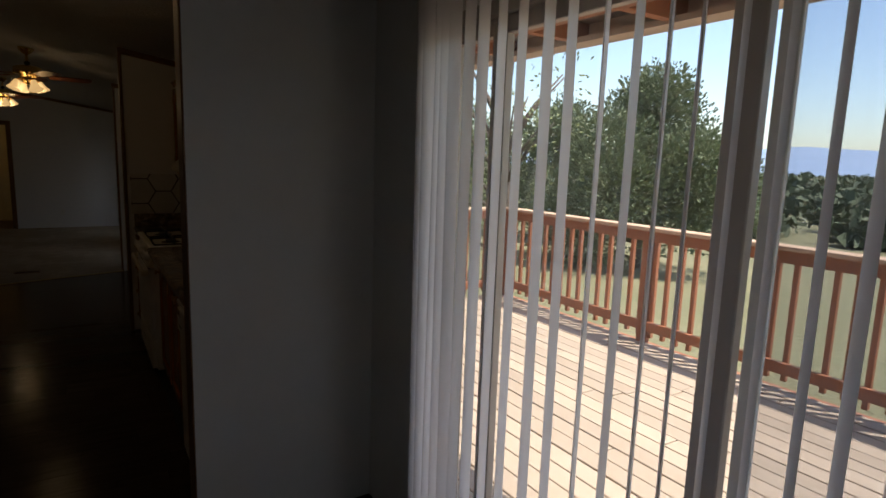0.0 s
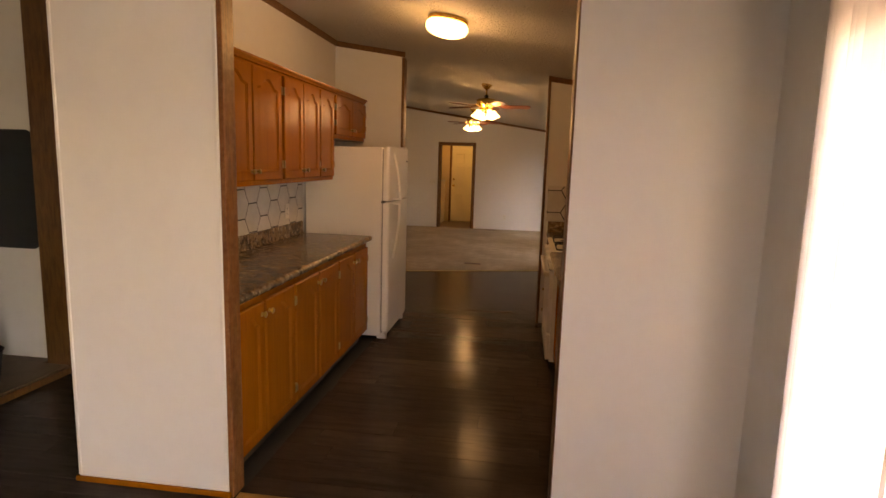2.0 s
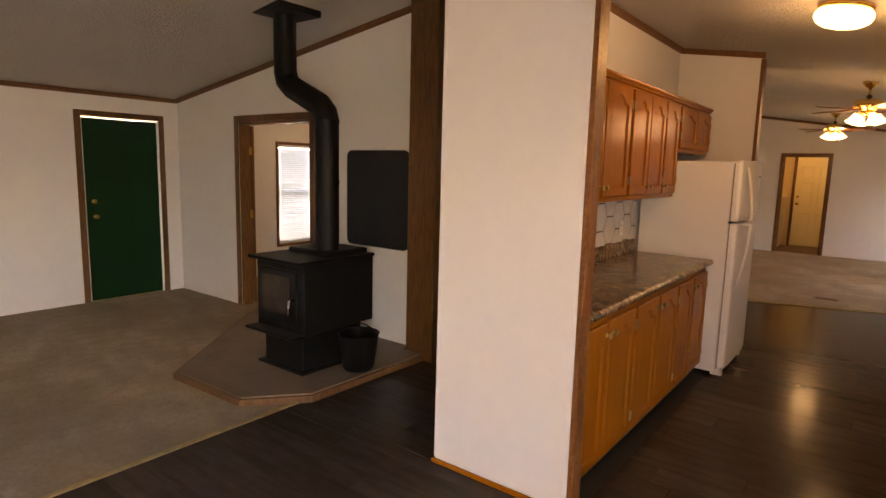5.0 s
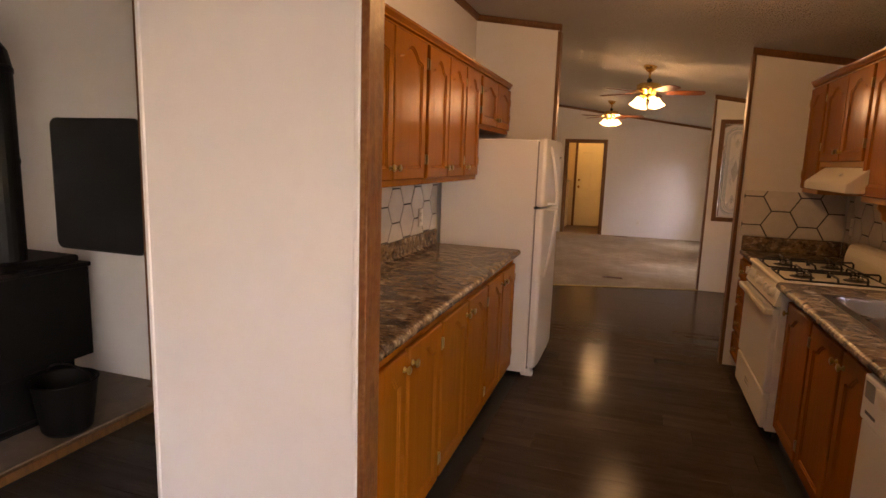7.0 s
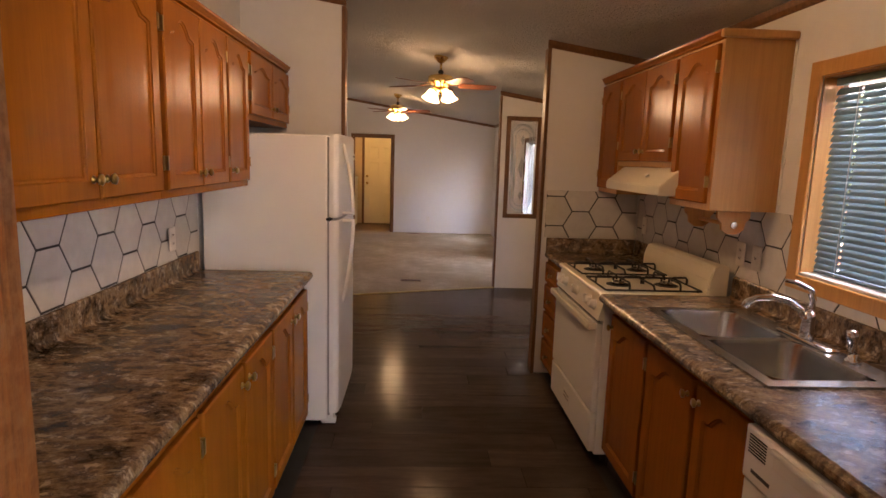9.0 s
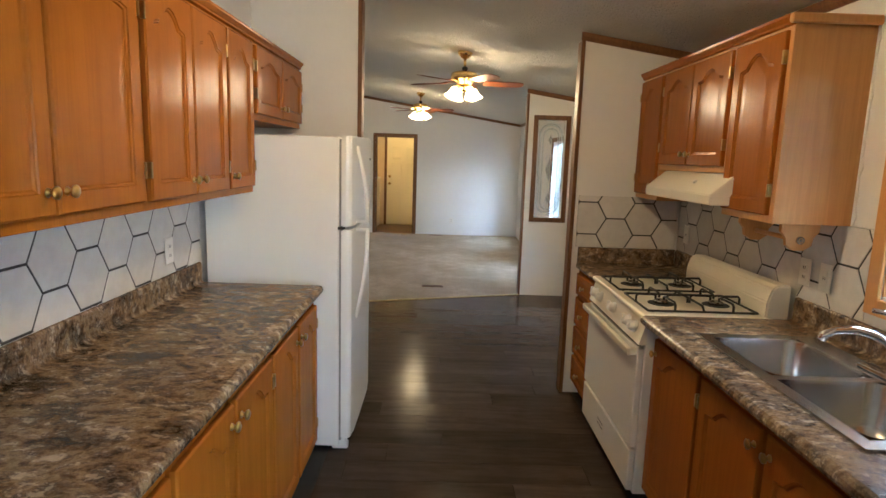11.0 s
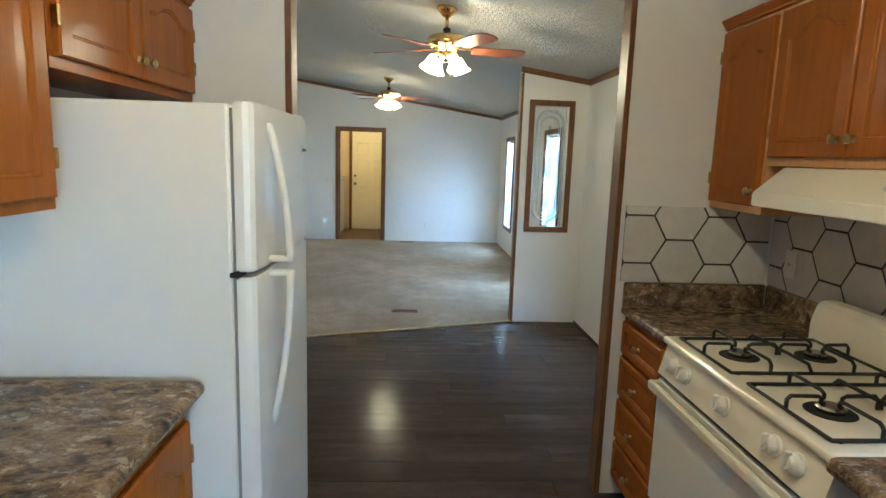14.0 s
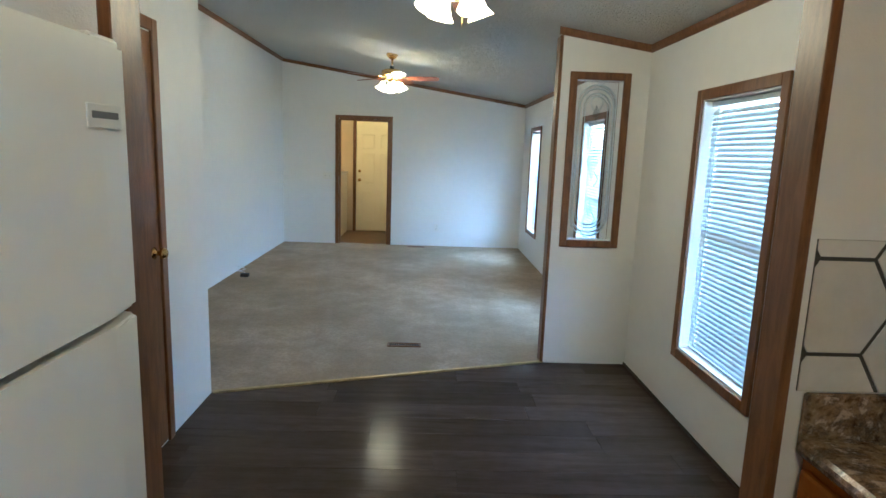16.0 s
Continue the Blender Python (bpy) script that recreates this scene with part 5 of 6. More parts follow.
part("top_plate", box_bm(SX - 0.07, SY - 0.06, 0.85, SXR + 0.04, SYB + 0.01, 0.875, bevel=0.005), BLACK, ws)
part("top_step", box_bm(SX + 0.02, SY + 0.24, 0.875, SXR - 0.01, SYB - 0.02, 0.915, bevel=0.012, seg=2), BLACK, ws)
sd = part("stove_door", box_bm(SX + 0.01, SY - 0.03, 0.40, SXR - 0.03, SY, 0.80, bevel=0.008, seg=2), BLACK, ws)
part("glass", box_bm(SX + 0.07, SY - 0.036, 0.48, SXR - 0.09, SY - 0.031, 0.75, bevel=0.002), SOOT, sd, "sooty glass")
part("handle", tube_bm([(SXR - 0.05, SY - 0.03, 0.60), (SXR - 0.05, SY - 0.075, 0.60), (SXR - 0.04, SY - 0.085, 0.50)], 0.009, 8), STEEL, sd, "coiled metal handle", soft=True)
pipe = thing("stove_pipe", "black stove pipe with an offset rising to the ceiling", "stove pipe", at=(-3.365, 2.52, 0.915))
PR = 0.086
part("lower_pipe", tube_bm([(-3.365, 2.52, 0.915), (-3.365, 2.52, 1.86)], PR, 24), BLACK, pipe)
part("offset_pipe", tube_bm([(-3.365, 2.52, 1.86), (-3.385, 2.52, 1.925), (-3.44, 2.52, 1.98), (-3.76, 2.52, 2.125), (-3.825, 2.52, 2.18), (-3.845, 2.52, 2.25)], [PR * 1.02] * 6, 24), BLACK, pipe)
part("upper_pipe", tube_bm([(-3.845, 2.52, 2.25), (-3.845, 2.52, ceil_z(-3.845) + 0.02)], PR, 24), BLACK, pipe)
for z in (1.86, 1.42):
    part("seam_ring", tube_bm([(-3.365, 2.52, z - 0.012), (-3.365, 2.52, z + 0.012)], PR + 0.004, 24), BLACK, pipe)
part("ceiling_box", box_bm(-4.04, 2.325, ceil_z(-3.845) - 0.022, -3.65, 2.715, ceil_z(-3.845) + 0.03, bevel=0.004), BLACK, pipe, "black square ceiling support box")
bk = thing("ash_bucket", "black metal ash bucket with a bail handle on the hearth", "bucket", at=(-3.02, 2.52, 0.055))
part("pail", lathe_bm([(0.0, 0.004), (0.10, 0.0), (0.115, 0.02), (0.15, 0.27), (0.157, 0.275), (0.150, 0.28), (0.142, 0.27), (0.10, 0.012), (0, 0.012)], 24, m=pose(-3.03, 2.52, 0.055)), BLACK, bk, soft=True)
part("bail", tube_bm([(-3.03 + 0.155 * math.cos(a), 2.52 + 0.03, 0.335 + 0.06 * math.sin(a)) for a in [math.pi * k / 12 for k in range(13)]], 0.005, 6), BLACK, bk, "wire bail handle", soft=True)

bm = bmesh.new()
outl = []
for cx, cz, a0 in ((-3.13 - 0.05, 1.67 - 0.05, 0), (-3.845 + 0.05, 1.67 - 0.05, 90), (-3.845 + 0.05, 0.86 + 0.05, 180), (-3.13 - 0.05, 0.86 + 0.05, 270)):
    for k in range(7):
        a = radians(a0 + 15 * k)
        outl.append((cx + 0.05 * math.cos(a), cz + 0.05 * math.sin(a)))
prism_bm(outl, 0, 0.02, bm=bm, m=Matrix(((1, 0, 0, 0), (0, 0, -1, 3.189), (0, 1, 0, 0), (0, 0, 0, 1))))
board = thing("chalkboard", "black board with rounded corners hung on the wall", "board", at=(-3.49, 3.18, 0.86))
part("face", bm, CHALK, board)
part("rim", tube_bm([(x, 3.172, z) for x, z in outl + outl[:1]], 0.006, 8, caps=False), IRON, board, "rolled black rim", soft=True)

# ---- decorative glass panel ----
gp = thing("glass_panel", "clear decorative glass in a wood casing with an oval frosted border", "glass panel", at=(0.757, 8.09, 0.915))
gx0, gx1, gz0, gz1 = 0.60, 0.915, 0.915, 2.01
pn = part("pane", box_bm(gx0, 8.083, gz0, gx1, 8.087, gz1), GLASS, gp)
pn.visible_shadow = False
gcx, gcz = (gx0 + gx1) / 2, (gz0 + gz1) / 2


def oval(w, h, n=40):
    """A racetrack outline: straight sides with round ends."""
    r, pts = w / 2, []
    for c, a0 in ((h / 2 - r, 0), (-(h / 2 - r), 180)):
        for k in range(n // 2 + 1):
            a = radians(a0 + 180 * k / (n // 2))
            pts.append((gcx + r * math.cos(a), 8.080, gcz + c + r * math.sin(a)))
    return pts + pts[:1]


def oval_ring(w0, h0, w1, h1):
    """A thin etched band between two racetrack outlines."""
    bm = bmesh.new()
    a, b = [[bm.verts.new((x, 8.0815, z)) for x, y, z in oval(w, h)[:-1]] for w, h in ((w0, h0), (w1, h1))]
    for k in range(len(a)):
        bm.faces.new((a[k], a[(k + 1) % len(a)], b[(k + 1) % len(a)], b[k]))
    return bm


part("etched_band", oval_ring(0.262, 1.03, 0.222, 0.985), FROSTBAND, gp, "softly frosted oval band")
part("etched_band", oval_ring(0.186, 0.925, 0.160, 0.895), FROSTBAND, gp, "softly frosted oval band")
for w, h, r in ((0.27, 1.04, 0.004), (0.235, 0.99, 0.006), (0.19, 0.93, 0.004), (0.155, 0.885, 0.003)):
    part("bevel_band", tube_bm(oval(w, h), r, 6, caps=False), ETCH, gp, "frosted bevelled band", soft=True)
for zc, w, h in ((gcz, 0.085, 0.27), (gcz + 0.33, 0.05, 0.12), (gcz - 0.33, 0.05, 0.12)):
    bm = bmesh.new()
    ring = [bm.verts.new(p) for p in ((gcx + w / 2, 8.082, zc), (gcx, 8.082, zc + h / 2), (gcx - w / 2, 8.082, zc), (gcx, 8.082, zc - h / 2))]
    tip = bm.verts.new((gcx, 8.072, zc))
    for k in range(4):
        bm.faces.new((ring[k], ring[(k + 1) % 4], tip))
    bm.faces.new(ring[::-1])
    part("bevel_jewel", bm, FROSTBAND, gp, "faceted glass diamond")
for s in (-1, 1):
    for zc in (gcz + 0.12, gcz - 0.12, gcz + 0.40, gcz - 0.40):
        part("came", tube_bm([(gcx + s * 0.02, 8.08, zc - 0.05), (gcx + s * 0.045, 8.08, zc), (gcx + s * 0.02, 8.08, zc + 0.05)], 0.003, 5), ETCH, gp)


# ---- small things on the floor ----
def floor_vent(x, y, w, h):
    v = thing("floor_vent", "brown metal floor register set in the carpet", "floor vent", "floor vents", at=(x, y, 0.004))
    part("frame", boxes((x - w / 2, y - h / 2, 0.004, x + w / 2, y - h / 2 + 0.012, 0.012), (x - w / 2, y + h / 2 - 0.012, 0.004, x + w / 2, y + h / 2, 0.012), (x - w / 2, y - h / 2 + 0.012, 0.004, x - w / 2 + 0.012, y + h / 2 - 0.012, 0.012), (x + w / 2 - 0.012, y - h / 2 + 0.012, 0.004, x + w / 2, y + h / 2 - 0.012, 0.012)), TRIM, v)
    part("well", box_bm(x - w / 2 + 0.012, y - h / 2 + 0.012, 0.004, x + w / 2 - 0.012, y + h / 2 - 0.012, 0.006), DARKSLOT, v)
    n = 14
    for k in range(n):
        xs_ = x - w / 2 + 0.02 + (w - 0.04) * k / (n - 1)
        part("louvre", box_bm(xs_ - 0.002, y - h / 2 + 0.012, 0.006, xs_ + 0.002, y + h / 2 - 0.012, 0.011), TRIM, v)


floor_vent(-0.535, 8.33, 0.26, 0.085)
floor_vent(-0.545, 12.98, 0.26, 0.085)
cb = thing("coiled_cable", "white coiled cable with a black adapter on the carpet", "cable", at=(-2.47, 10.6, 0.004))
part("adapter", box_bm(-2.50, 10.52, 0.004, -2.41, 10.58, 0.045, bevel=0.006), IRON, cb, "black plug adapter")
part("coil", tube_bm([(-2.53 + 0.045 * math.cos(k * 0.5), 10.66 + 0.03 * math.sin(k * 0.5), 0.02 + 0.004 * k) for k in range(26)], 0.004, 6), WHITETRIM, cb, soft=True)

# ---- patio door and vertical blinds ----
pdoor = tagged(new("window_patio_door"), "tan framed sliding glass patio door, closed", "patio door", kind="structure")
y0, y1, z0, z1 = SLIDER
for r in ((XE, y0, z0, XE + 0.12, y0 + 0.04, z1), (XE, y1 - 0.04, z0, XE + 0.12, y1, z1), (XE, y0 + 0.04, z1 - 0.045, XE + 0.12, y1 - 0.04, z1), (XE, y0 + 0.04, z0, XE + 0.12, y1 - 0.04, z0 + 0.03)):
    part("door_frame", box_bm(*r, bevel=0.003), ALU, pdoor)


def sash(xa, ya, yb, label, st=0.045):
    s = part("sash", bmesh.new(), ALU, pdoor, label)
    bm = boxes((xa, ya, z0 + 0.03, xa + 0.03, ya + st, z1 - 0.045), (xa, yb - st, z0 + 0.03, xa + 0.03, yb, z1 - 0.045), (xa, ya + st, z1 - 0.095, xa + 0.03, yb - st, z1 - 0.045), (xa, ya + st, z0 + 0.03, xa + 0.03, yb - st, z0 + 0.10), bevel=0.003)
    s.data = mesh_of(bm, "sash")
    s.data.materials.append(ALU)
    g = part("pane", box_bm(xa + 0.013, ya + st, z0 + 0.10, xa + 0.017, yb - st, z1 - 0.095), GLASS, s)
    g.visible_shadow = False
    return s


sash(XE + 0.022, 0.330, 1.13, "fixed glass panel in a tan frame")
sash(XE + 0.022, 1.132, y1 - 0.04, "narrow fixed glass panel in a tan frame", st=0.02)
# the next two panels are unseen bays, added to hold the fill light
sash(XE + 0.022, -1.68, -0.60, "fixed glass panel in a tan frame")
sash(XE + 0.062, y0 + 0.04, -1.58, "sliding glass panel in a tan frame")
mv = sash(XE + 0.062, -0.70, 0.425, "sliding glass panel in a tan frame")
sc = part("screen_frame", boxes((XE + 0.098, 0.310, z0 + 0.03, XE + 0.112, 0.350, z1 - 0.045), (XE + 0.098, -0.70, z0 + 0.03, XE + 0.112, -0.66, z1 - 0.045), (XE + 0.098, -0.66, z1 - 0.075, XE + 0.112, 0.310, z1 - 0.045), bevel=0.002), WHITETRIM, pdoor, "pale insect screen frame")
scr = part("insect_screen", box_bm(XE + 0.104, -0.66, z0 + 0.03, XE + 0.1045, 0.310, z1 - 0.075), SCREEN, pdoor, "fine grey insect screen")
scr.visible_shadow = False

vb = thing("vertical_blind", "white vinyl vertical blind, slats turned open", "blind", at=(1.02, 0.3, 2.08))
part("head_rail", box_bm(0.995, -0.78, 2.075, 1.035, 1.42, 2.12, bevel=0.004), BLINDV, vb)


def v_slat_mesh(w=0.088, h=1.99):
    bm = bmesh.new()
    n = 6
    cols = []
    for k in range(n + 1):
        u = -0.5 + k / n
        cols.append([bm.verts.new((u * w, 0.007 * (1 - (2 * u) ** 2), z)) for z in (0, h)])
    for a, b in zip(cols, cols[1:]):
        bm.faces.new((a[0], b[0], b[1], a[1]))
    me = mesh_of(bm, "slat")
    me.materials.append(BLINDV)
    smooth(me)
    return me


VS = v_slat_mesh()
rnd = random.Random(4)
slats = [(1.376, 38), (1.333, 34), (1.290, 35), (1.235, 33), (1.185, 33), (1.135, 34), (1.060, 34), (0.978, 36), (0.897, 35), (0.797, 32), (0.714, 30), (0.621, 38), (0.538, 28), (0.460, 35), (0.387, 34), (0.303, 38), (0.220, 34), (0.149, 33), (0.090, 33), (0.01, 34)] + [(-0.08 - 0.09 * k, 40) for k in range(7)]
for y, a in slats:
    s = new("slat", VS)
    s.parent, s.matrix_parent_inverse = vb, vb.matrix_world.inverted()
    s.matrix_basis = pose(1.015, y, 0.075, rnd.uniform(-0.25, 0.25), rnd.uniform(-0.2, 0.2), a + rnd.uniform(-1.5, 1.5))
    part("clip", box_bm(-0.012, -0.003, 1.985, 0.012, 0.006, 2.01), WHITETRIM, s)

# ---- deck ----
DX1, DY0, DY1, DZ = 4.53, -3.2, 5.32, -0.10
structure("deck_joists", boxes(*[(XE + 0.12, y, DZ - 0.22, DX1, y + 0.04, DZ - 0.04) for y in (-3.1, -2.0, -1.0, 0, 1.0, 2.0, 3.0, 4.0, 5.0)], (DX1, DY0, DZ - 0.22, DX1 + 0.04, DY1, DZ - 0.002), (XE + 0.12, DY1, DZ - 0.22, DX1 + 0.04, DY1 + 0.04, DZ - 0.002)), REDWOOD, "red stained deck joists", "deck")


def railing(label, p, q, step=0.135):
    """Deck railing from p to q in plan: posts, top and bottom rails, balusters."""
    p, q = Vector((*p, DZ)), Vector((*q, DZ))
    d = q - p
    L = d.length
    ang = math.degrees(math.atan2(d.y, d.x))
    rl = thing("deck_railing", label, "railing", "deck railings", at=tuple(p))
    rl.matrix_basis = pose(*p, 0, 0, ang)
    inv = Matrix()

    def add(name, bm, material=REDWOOD, lab=""):
        o = solid(name, bm, material, lab)
        o.parent = rl
        return o
    add("cap_rail", box_bm(-0.02, -0.075, 1.065, L + 0.02, 0.075, 1.10, bevel=0.005), CAPWOOD, "sun-bleached flat cap rail")
    add("upper_rail", box_bm(0, -0.02, 0.965, L, 0.02, 1.065, bevel=0.004))
    add("lower_rail", box_bm(0, -0.02, 0.12, L, 0.02, 0.21, bevel=0.004))
    me = mesh_of(box_bm(-0.019, -0.019, 0.0, 0.019, 0.019, 0.93, bevel=0.003), "baluster")
    me.materials.append(REDWOOD)
    n = int(L / step)
    for k in range(1, n):
        b = new("baluster", me)
        b.parent = rl
        b.matrix_basis = pose(L * k / n, -0.038, 0.055 - 0.0 + rnd.uniform(-0.01, 0.01), 0, 0, rnd.uniform(-2, 2))
    mp = mesh_of(box_bm(-0.045, -0.045, 0.0, 0.045, 0.045, 1.064, bevel=0.005), "post")
    mp.materials.append(REDWOOD)
    m_ = max(1, round(L / 2.0))
    for k in range(m_ + 1):
        b = new("post", mp)
        b.parent = rl
        b.matrix_basis = pose(L * k / m_, -0.02, 0.0)


railing("red stained wood deck railing along the far edge", (DX1 - 0.03, DY0), (DX1 - 0.03, DY1 - 0.05))
railing("red stained wood deck railing across the deck end", (DX1 - 0.03, DY1 - 0.04), (XE + 0.2, DY1 - 0.04))
# eave
EX = 2.46
structure("eave", box_bm(XE + 0.12, YS, 2.30, EX, 15.0, 2.34), SIDING, "brown painted porch eave", "eave")
structure("eave_rafters", boxes(*[(XE + 0.12, y, 2.20, EX, y + 0.05, 2.299) for y in [-3.4 + 0.61 * k for k in range(16)]]), REDWOOD, "red stained rafters under the eave", "eave")
structure("eave_fascia", boxes((EX, YS, 2.185, EX + 0.03, 15.0, 2.40), (EX - 0.10, YS, 2.185, EX - 0.002, 15.0, 2.215), (EX + 0.03, YS, 2.30, EX + 0.045, 15.0, 2.41)), SIDING, "tan painted fascia boards", "eave")
structure("eave_beam", box_bm(1.72, YS, 2.115, 1.80, 9.0, 2.199), REDWOOD, "red stained beam under the eave", "eave")
structure("roof", boxes((XE + 0.12, YS - 0.3, 2.42, EX + 0.06, 15.2, 2.44)), SIDING, "roof edge", "roof")

# ---- outdoors ----
bm = bmesh.new()
nx, ny = 44, 44


def ground_z(x, y):
    far = max(0.0, x - 6)
    z = -0.75 - 0.045 * min(far, 60) - 0.02 * max(0, min(far - 60, 300))
    if x < 8000:
        z += 0.25 * noise.noise(Vector((x * 0.09, y * 0.09, 0))) * min(1, far / 6) + 2.5 * noise.noise(Vector((x * 0.008, y * 0.008, 3))) * min(1, far / 120)
    return z


gx = [-60, -20, -4, 1.5] + [1.5 + 1.2 * 1.235 ** k for k in range(1, 38)]
gy = sorted([-s * 1.5 * 1.26 ** k for k in range(1, 34) for s in (1, -1)] + [0])
grid = [[bm.verts.new((x, y, ground_z(x, y))) for y in gy] for x in gx]
for i in range(len(gx) - 1):
    for j in range(len(gy) - 1):
        bm.faces.new((grid[i][j], grid[i + 1][j], grid[i + 1][j + 1], grid[i][j + 1]))
gr = structure("ground", bm, GRASS, "dry green and tan grassy ground", "ground")
smooth(gr.data)


def leaf_mesh(name, centres, per, size, material, seed, spread=1.0, droop=0.0):
    """Many small bent leaf sprays round the given (x, y, z, radius) clumps, as one mesh."""
    r = np.random.RandomState(seed)
    vs, fs = [], []
    for cx, cy, cz, cr in centres:
        n = int(per * cr * cr)
        d = r.normal(size=(n, 3))
        d /= np.linalg.norm(d, axis=1)[:, None]
        rad = cr * (0.55 + 0.5 * r.rand(n)) * spread
        for k in range(n):
            p = Vector((cx, cy, cz)) + Vector(d[k]) * rad[k]
            up = (Vector(d[k]) + Vector((0, 0, 0.5 - droop)) + Vector(r.normal(size=3)) * 0.35).normalized()
            sd = up.orthogonal().normalized()
            sd.rotate(Matrix.Rotation(r.rand() * 6.28, 3, up))
            L, W = size * (0.6 + 0.8 * r.rand()), size * 0.28
            b = len(vs)
            mid = p + up * L * 0.5 + sd.cross(up) * L * 0.1
            vs += [p, mid - sd * W, p + up * L, mid + sd * W]
            fs.append((b, b + 1, b + 2, b + 3))
    me = bpy.data.meshes.new(name)
    me.from_pydata([tuple(v) for v in vs], [], fs)
    me.materials.append(material)
    return me


def tree(label, x, y, h, r, seed, material, per=260, size=0.16, name="juniper_tree", bare=False):
    rn = random.Random(seed)
    zb = ground_z(x, y) - 0.05
    t = thing(name, label, "tree", at=(x, y, zb))
    bm = tube_bm([(x, y, zb), (x + 0.05, y, zb + h * 0.25), (x - 0.04, y + 0.05, zb + h * 0.55), (x, y, zb + h * 0.9)], [0.16, 0.13, 0.08, 0.02], 10)
    tk = part("trunk", bm, BARK, t, soft=True)
    clumps, limbs = [], bmesh.new()
    for k in range(34 if not bare else 22):
        u = rn.random() ** 0.8
        z = zb + h * (0.10 + 0.86 * u)
        prof = math.sin(min(1.0, (0.25 + 0.75 * u)) * math.pi) ** 0.55
        a, q = rn.random() * 6.28, r * prof * (0.45 + 0.5 * rn.random())
        e = Vector((x + q * math.cos(a), y + q * math.sin(a), z))
        s = Vector((x, y, zb + h * 0.85 * u * 0.7 + 0.2))
        tube_bm([s, s.lerp(e, 0.5) + Vector((0, 0, 0.12)), e], [0.05, 0.03, 0.012], 6, bm=limbs)
        clumps.append((e.x, e.y, e.z, r * (0.26 + 0.22 * rn.random())))
        if not bare:
            for j in range(3):
                clumps.append((e.x + rn.uniform(-0.5, 0.5) * r * 0.6, e.y + rn.uniform(-0.5, 0.5) * r * 0.6, e.z + rn.uniform(-0.4, 0.6) * r * 0.5, r * (0.10 + 0.12 * rn.random())))
    part("limbs", limbs, BARK, tk, soft=True)
    cr = new("crown", leaf_mesh("crown", clumps, per, size, material, seed))
    cr.parent, cr.matrix_parent_inverse = t, t.matrix_world.inverted()
    return t


tree("dense dark green juniper tree beyond the deck", 12.2, 9.5, 4.3, 2.4, 11, LEAF, per=900, size=0.11)
tree("dense dark green juniper tree beyond the deck", 14.5, 15.0, 4.4, 2.2, 23, LEAF, per=500, size=0.14)
tree("dense dark green juniper tree beyond the deck", 8.6, 14.0, 4.2, 1.9, 31, LEAF, per=500, size=0.13)
tree("sparse pale green willow-like tree beside the deck", 6.9, 8.4, 5.8, 1.9, 7, LEAFPALE, per=70, size=0.09, name="willow_tree", bare=True)
tree("sparse pale green willow-like tree beside the deck", 6.0, 10.2, 5.6, 1.9, 9, LEAFPALE, per=70, size=0.09, name="willow_tree", bare=True)
# scattered scrub to the horizon
rs = np.random.RandomState(5)
vs, fs = [], []


def bush(x, y, s, n, w):
    z = ground_z(x, y) + s * 0.55
    for _ in range(n):
        v = rs.normal(size=3)
        v /= np.linalg.norm(v)
        c = np.array((x, y, z)) + v * s * (0.45 + 0.55 * rs.rand()) * np.array((1, 1, 0.8)) * (1 + 0.25 * math.sin(5 * v[0] + x) + 0.2 * math.sin(7 * v[2] + y))
        e1, e2 = rs.normal(size=3) * w, rs.normal(size=3) * w
        b = len(vs)
        vs.extend([tuple(c - e1), tuple(c + e2), tuple(c + e1), tuple(c - e2)])
        fs.append((b, b + 1, b + 2, b + 3))


for k in range(190):
    dist = 24 + 90 * rs.rand() ** 1.4
    a = radians(5 + 105 * rs.rand())
    s = 0.8 + 1.4 * rs.rand()
    bush(4 + dist * math.sin(a), 2 + dist * math.cos(a), s, 420, 0.11 + 0.0012 * dist)
for k in range(1500):
    dist = 110 + 1300 * rs.rand() ** 1.8
    a = radians(5 + 105 * rs.rand())
    s = 1.6 + 2.2 * rs.rand()
    bush(4 + dist * math.sin(a), 2 + dist * math.cos(a), s * (1 + dist * 0.0012), 36, 0.5 + 0.0011 * dist)
me = bpy.data.meshes.new("scrub")
me.from_pydata(vs, [], fs)
me.materials.append(SCRUB)
tagged(new("scrub_woods", me), "dark green juniper scrub scattered over the valley", "scrub", kind="stuff")


def ridge(name, dist, h, seed, label):
    bm = bmesh.new()
    lo, hi = [], []
    for k in range(120):
        a = radians(-30 + 170 * k / 119)
        x, y = dist * math.sin(a), dist * math.cos(a)
        z = h * (0.45 + 0.16 * max(-1.5, min(1.5, noise.fractal(Vector((a * 7, seed, 0)), 1.0, 2.0, 4))) + 0.45 * math.exp(-((math.degrees(a) - 66) / 9) ** 2))
        lo.append(bm.verts.new((x, y, -60)))
        hi.append(bm.verts.new((x * 1.12, y * 1.12, max(2, z))))
    for k in range(119):
        bm.faces.new((lo[k], lo[k + 1], hi[k + 1], hi[k]))
    structure(name, bm, HILLHAZE, label, "mountains")


ridge("backdrop_mountains", 3300, 150, 2.0, "distant mountain ridge with blue haze put in its colour")
ridge("backdrop_hills", 2300, 60, 7.0, "distant hills with blue haze put in their colour")


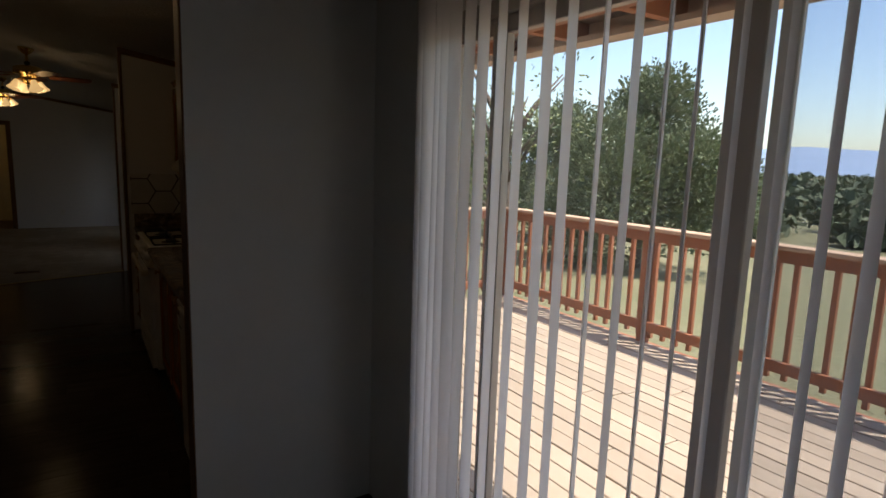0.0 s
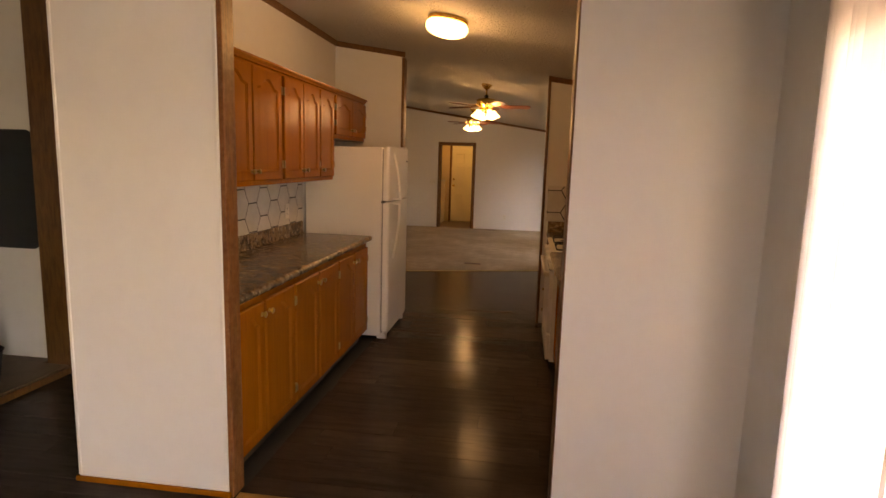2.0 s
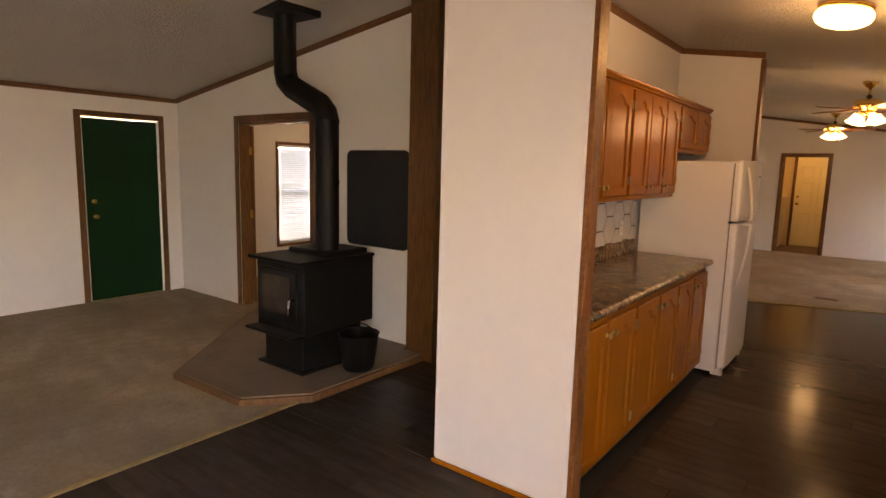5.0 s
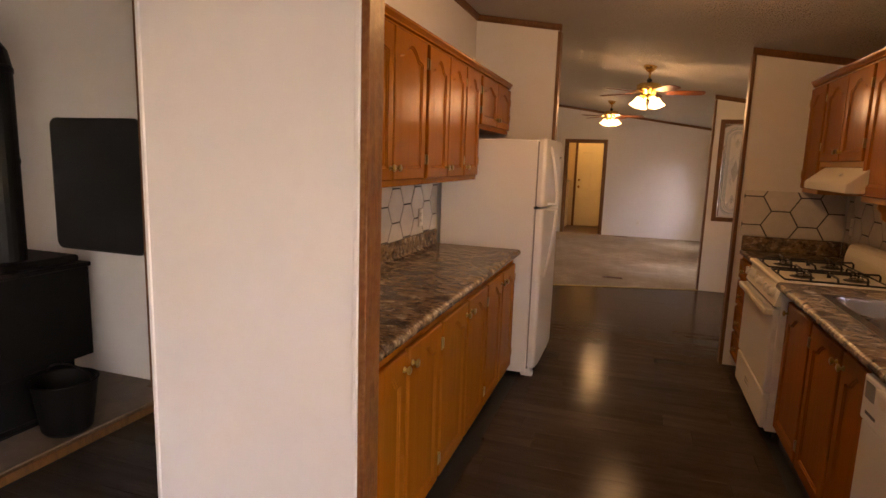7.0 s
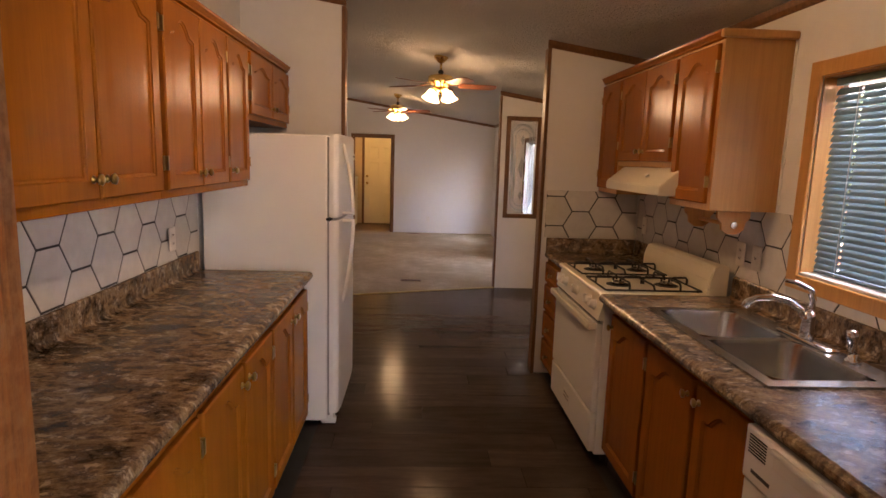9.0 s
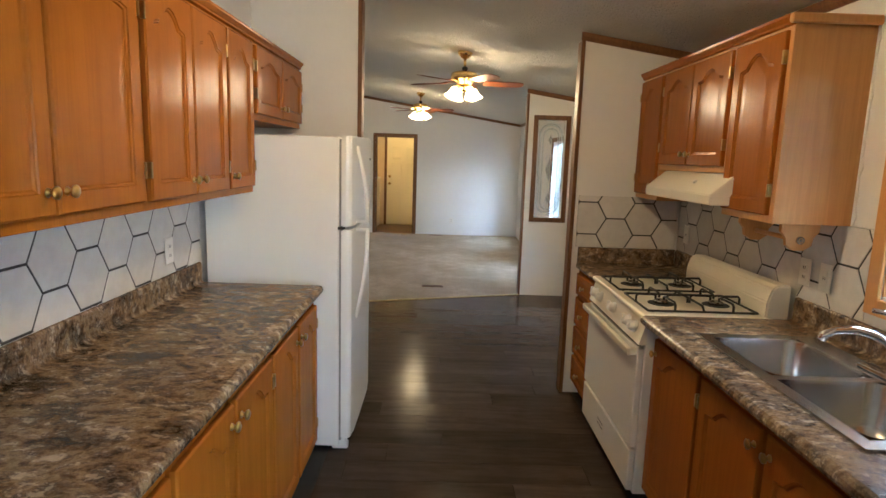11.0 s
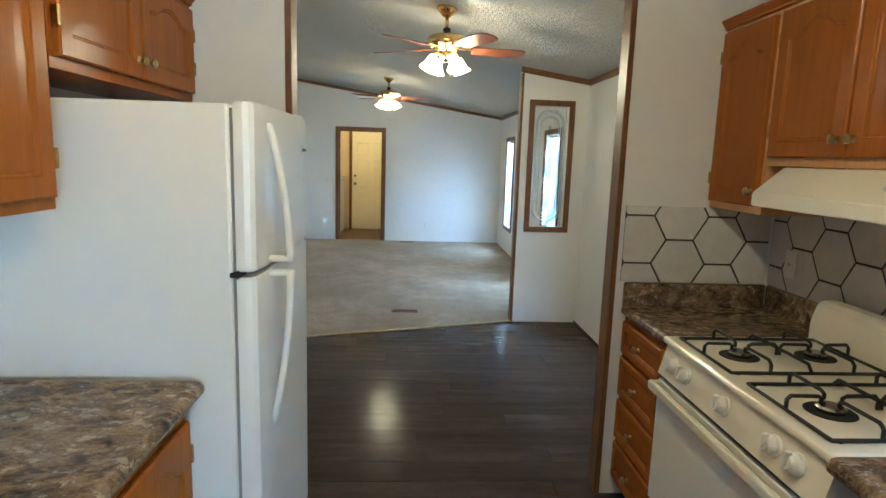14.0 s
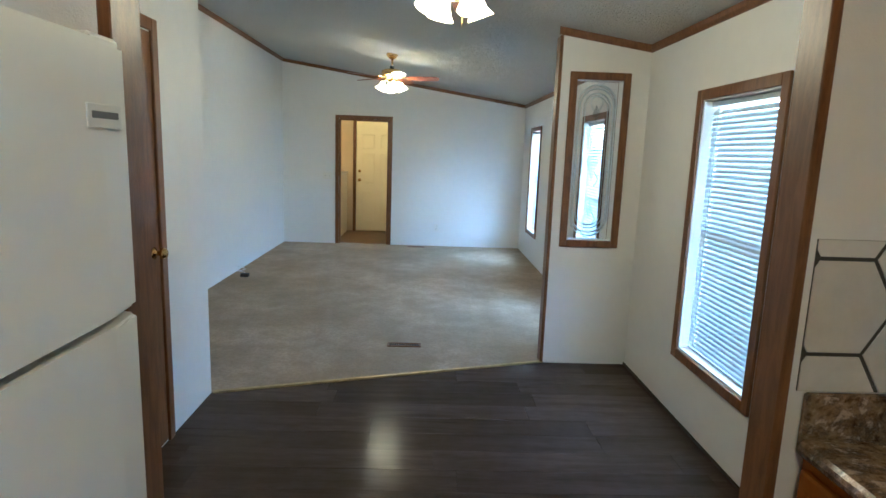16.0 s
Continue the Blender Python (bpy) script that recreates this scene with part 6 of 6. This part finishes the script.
# ---- pieces: tiles, planks, deck boards ----
def clip_poly(poly, lo, hi, axis, keep_low):
    out = []
    lim = hi if keep_low else lo
    inside = (lambda p: p[axis] <= lim + 1e-9) if keep_low else (lambda p: p[axis] >= lim - 1e-9)
    for k in range(len(poly)):
        a, b = poly[k - 1], poly[k]
        if inside(a) != inside(b):
            t = (lim - a[axis]) / (b[axis] - a[axis])
            out.append((a[0] + (b[0] - a[0]) * t, a[1] + (b[1] - a[1]) * t))
        if inside(b):
            out.append(b)
    return out


def hex_wall(parent, m, u0, u1, v0, v1, cu, cv, s=0.106, gap=0.0085, holes=()):
    """Hexagon tiles over a rectangle u0..u1, v0..v1, one tile centred at cu, cv; m takes (u, out, v) to the world."""
    cols = range(int((u0 - cu) / (1.5 * s)) - 2, int((u1 - cu) / (1.5 * s)) + 3)
    h = s * math.sqrt(3)
    shared = {}
    for i in cols:
        for j in range(int((v0 - cv) / h) - 3, int((v1 - cv) / h) + 4):
            c = (cu + 1.5 * s * i, cv + h * (j + (0.5 if i % 2 else 0)))
            q = s - gap / math.sqrt(3)
            poly = [(c[0] + q * math.cos(radians(60 * k)), c[1] + q * math.sin(radians(60 * k))) for k in range(6)]
            whole = all(u0 <= p[0] <= u1 and v0 <= p[1] <= v1 for p in poly)
            for axis, lim, low in ((0, u0, False), (0, u1, True), (1, v0, False), (1, v1, True)):
                poly = clip_poly(poly, lim, lim, axis, low) if poly else poly
            if len(poly) < 3:
                continue
            area = abs(sum(poly[k - 1][0] * poly[k][1] - poly[k][0] * poly[k - 1][1] for k in range(len(poly)))) / 2
            if area < 2e-4:
                continue
            if whole and "whole" in shared:
                me = shared["whole"]
            else:
                bm = bmesh.new()
                mu, mv = sum(p[0] for p in poly) / len(poly), sum(p[1] for p in poly) / len(poly)
                small = []
                for p in poly:
                    dx, dz = mu - p[0], mv - p[1]
                    L = max(math.hypot(dx, dz), 1e-6)
                    small.append((p[0] + dx / L * 0.0012, p[1] + dz / L * 0.0012))
                rings = [[bm.verts.new((p[0] - c[0], o, p[1] - c[1])) for p in pts] for pts, o in ((poly, 0), (poly, -0.0012), (small, -0.0022))]
                n = len(poly)
                for a, b in zip(rings, rings[1:]):
                    for k in range(n):
                        bm.faces.new((a[k], a[(k + 1) % n], b[(k + 1) % n], b[k]))
                bm.faces.new(rings[-1])
                me = mesh_of(bm, "tile")
                me.materials.append(TILE)
                if whole:
                    shared["whole"] = me
            t = new("tile", me)
            t.parent = parent
            t.matrix_basis = m @ pose(c[0], 0, c[1])


def splash(label, m, u0, u1, v0, v1, cu, cv, s=0.106):
    bm = bmesh.new()
    box_bm(u0, -0.004, v0, u1, 0.0, v1, bm=bm)
    bm.transform(m)
    back = structure("wall_tile_splash", bm, GROUT, label, "backsplash")
    hex_wall(back, m @ pose(0, -0.004, 0), u0, u1, v0, v1, cu, cv, s)


SPL = "white marbled hexagon tile splash with dark grout"
splash(SPL, pose(XM, 0, 0, 0, 0, 90), 2.005, 4.32, 1.012, 1.368, 3.058, 1.118, 0.1165)
splash(SPL, pose(XE, 0, 0, 0, 0, -90), -5.205, -3.515, 1.012, 1.35, -4.319, 1.10, 0.1145)
splash(SPL, pose(XE, 0, 0, 0, 0, -90), -3.513, -2.829, 1.012, 1.05, -4.319, 1.10, 0.1145)
splash(SPL, pose(XE, 0, 0, 0, 0, -90), -2.827, -2.02, 1.012, 1.35, -4.319, 1.10, 0.1145)
splash(SPL, pose(0, 5.21, 0), 0.425, XE - 0.02, 1.012, 1.345, 0.6725, 1.096, 0.1205)


def plank_floor(x0, x1, y0, y1, wide, long, material, name, label, parent_name, gap=0.0014, z=0.0, thick=0.010, limit=None, skip=None, along='x', joint=0.0005):
    """Planks in staggered rows; each is an object of its own where near says so."""
    base = structure(parent_name, boxes((x0, y0, z - thick - 0.004, x1, y1, z - thick)), JOINT, label, "floor")
    rn = random.Random(len(name) + int(x0 * 100))
    cache = {}
    swap = along == 'y'
    u0, u1, v0, v1 = (y0, y1, x0, x1) if swap else (x0, x1, y0, y1)
    y = v0
    row = 0
    while y < v1 - 0.01:
        yb = min(y + wide, v1)
        x = u0 - rn.random() * long
        while x < u1:
            a, b = max(x, u0), min(x + long, u1)
            x += long
            if b - a < 0.02 or (skip and skip(a, b, y, yb)):
                continue
            key = (round(b - a, 3), round(yb - y, 3))
            if key not in cache:
                me = mesh_of(box_bm(0, gap / 2, -thick, key[0] - gap, key[1] - gap / 2, 0, bevel=joint), name)
                me.materials.append(material)
                cache[key] = me
            p = new(name, cache[key])
            p.parent = base
            h = z + rn.uniform(-0.0004, 0.0004) * (6 if swap else 1)
            p.matrix_basis = pose(yb, a + gap / 2, h, 0, 0, 90) if swap else pose(a + gap / 2, y, h, rn.uniform(-0.10, 0.10), rn.uniform(-0.02, 0.02), 0)
        y += wide
        row += 1
    return base


V = "dark grey-brown vinyl plank floor"
plank_floor(-2.955, XE, YS, YK, 0.18, 1.22, VINYL, "plank", V, "floor_dining")
plank_floor(-1.03, 0.46, YK, 5.31, 0.18, 1.22, VINYL, "plank", V, "floor_kitchen")
plank_floor(XM, XE, 5.31, 8.04, 0.18, 1.22, VINYL, "plank", V, "floor_breakfast", skip=lambda a, b, c, d: False)
plank_floor(-2.88, -1.82, YK, 3.10, 0.18, 1.22, VINYL, "plank", V, "floor_hall")
plank_floor(XE + 0.13, DX1, DY0, DY1, 0.142, 2.6, DECK, "deck_board", "sun-bleached wooden deck boards", "deck", gap=0.009, z=DZ, thick=0.030, joint=0.004, along='y')
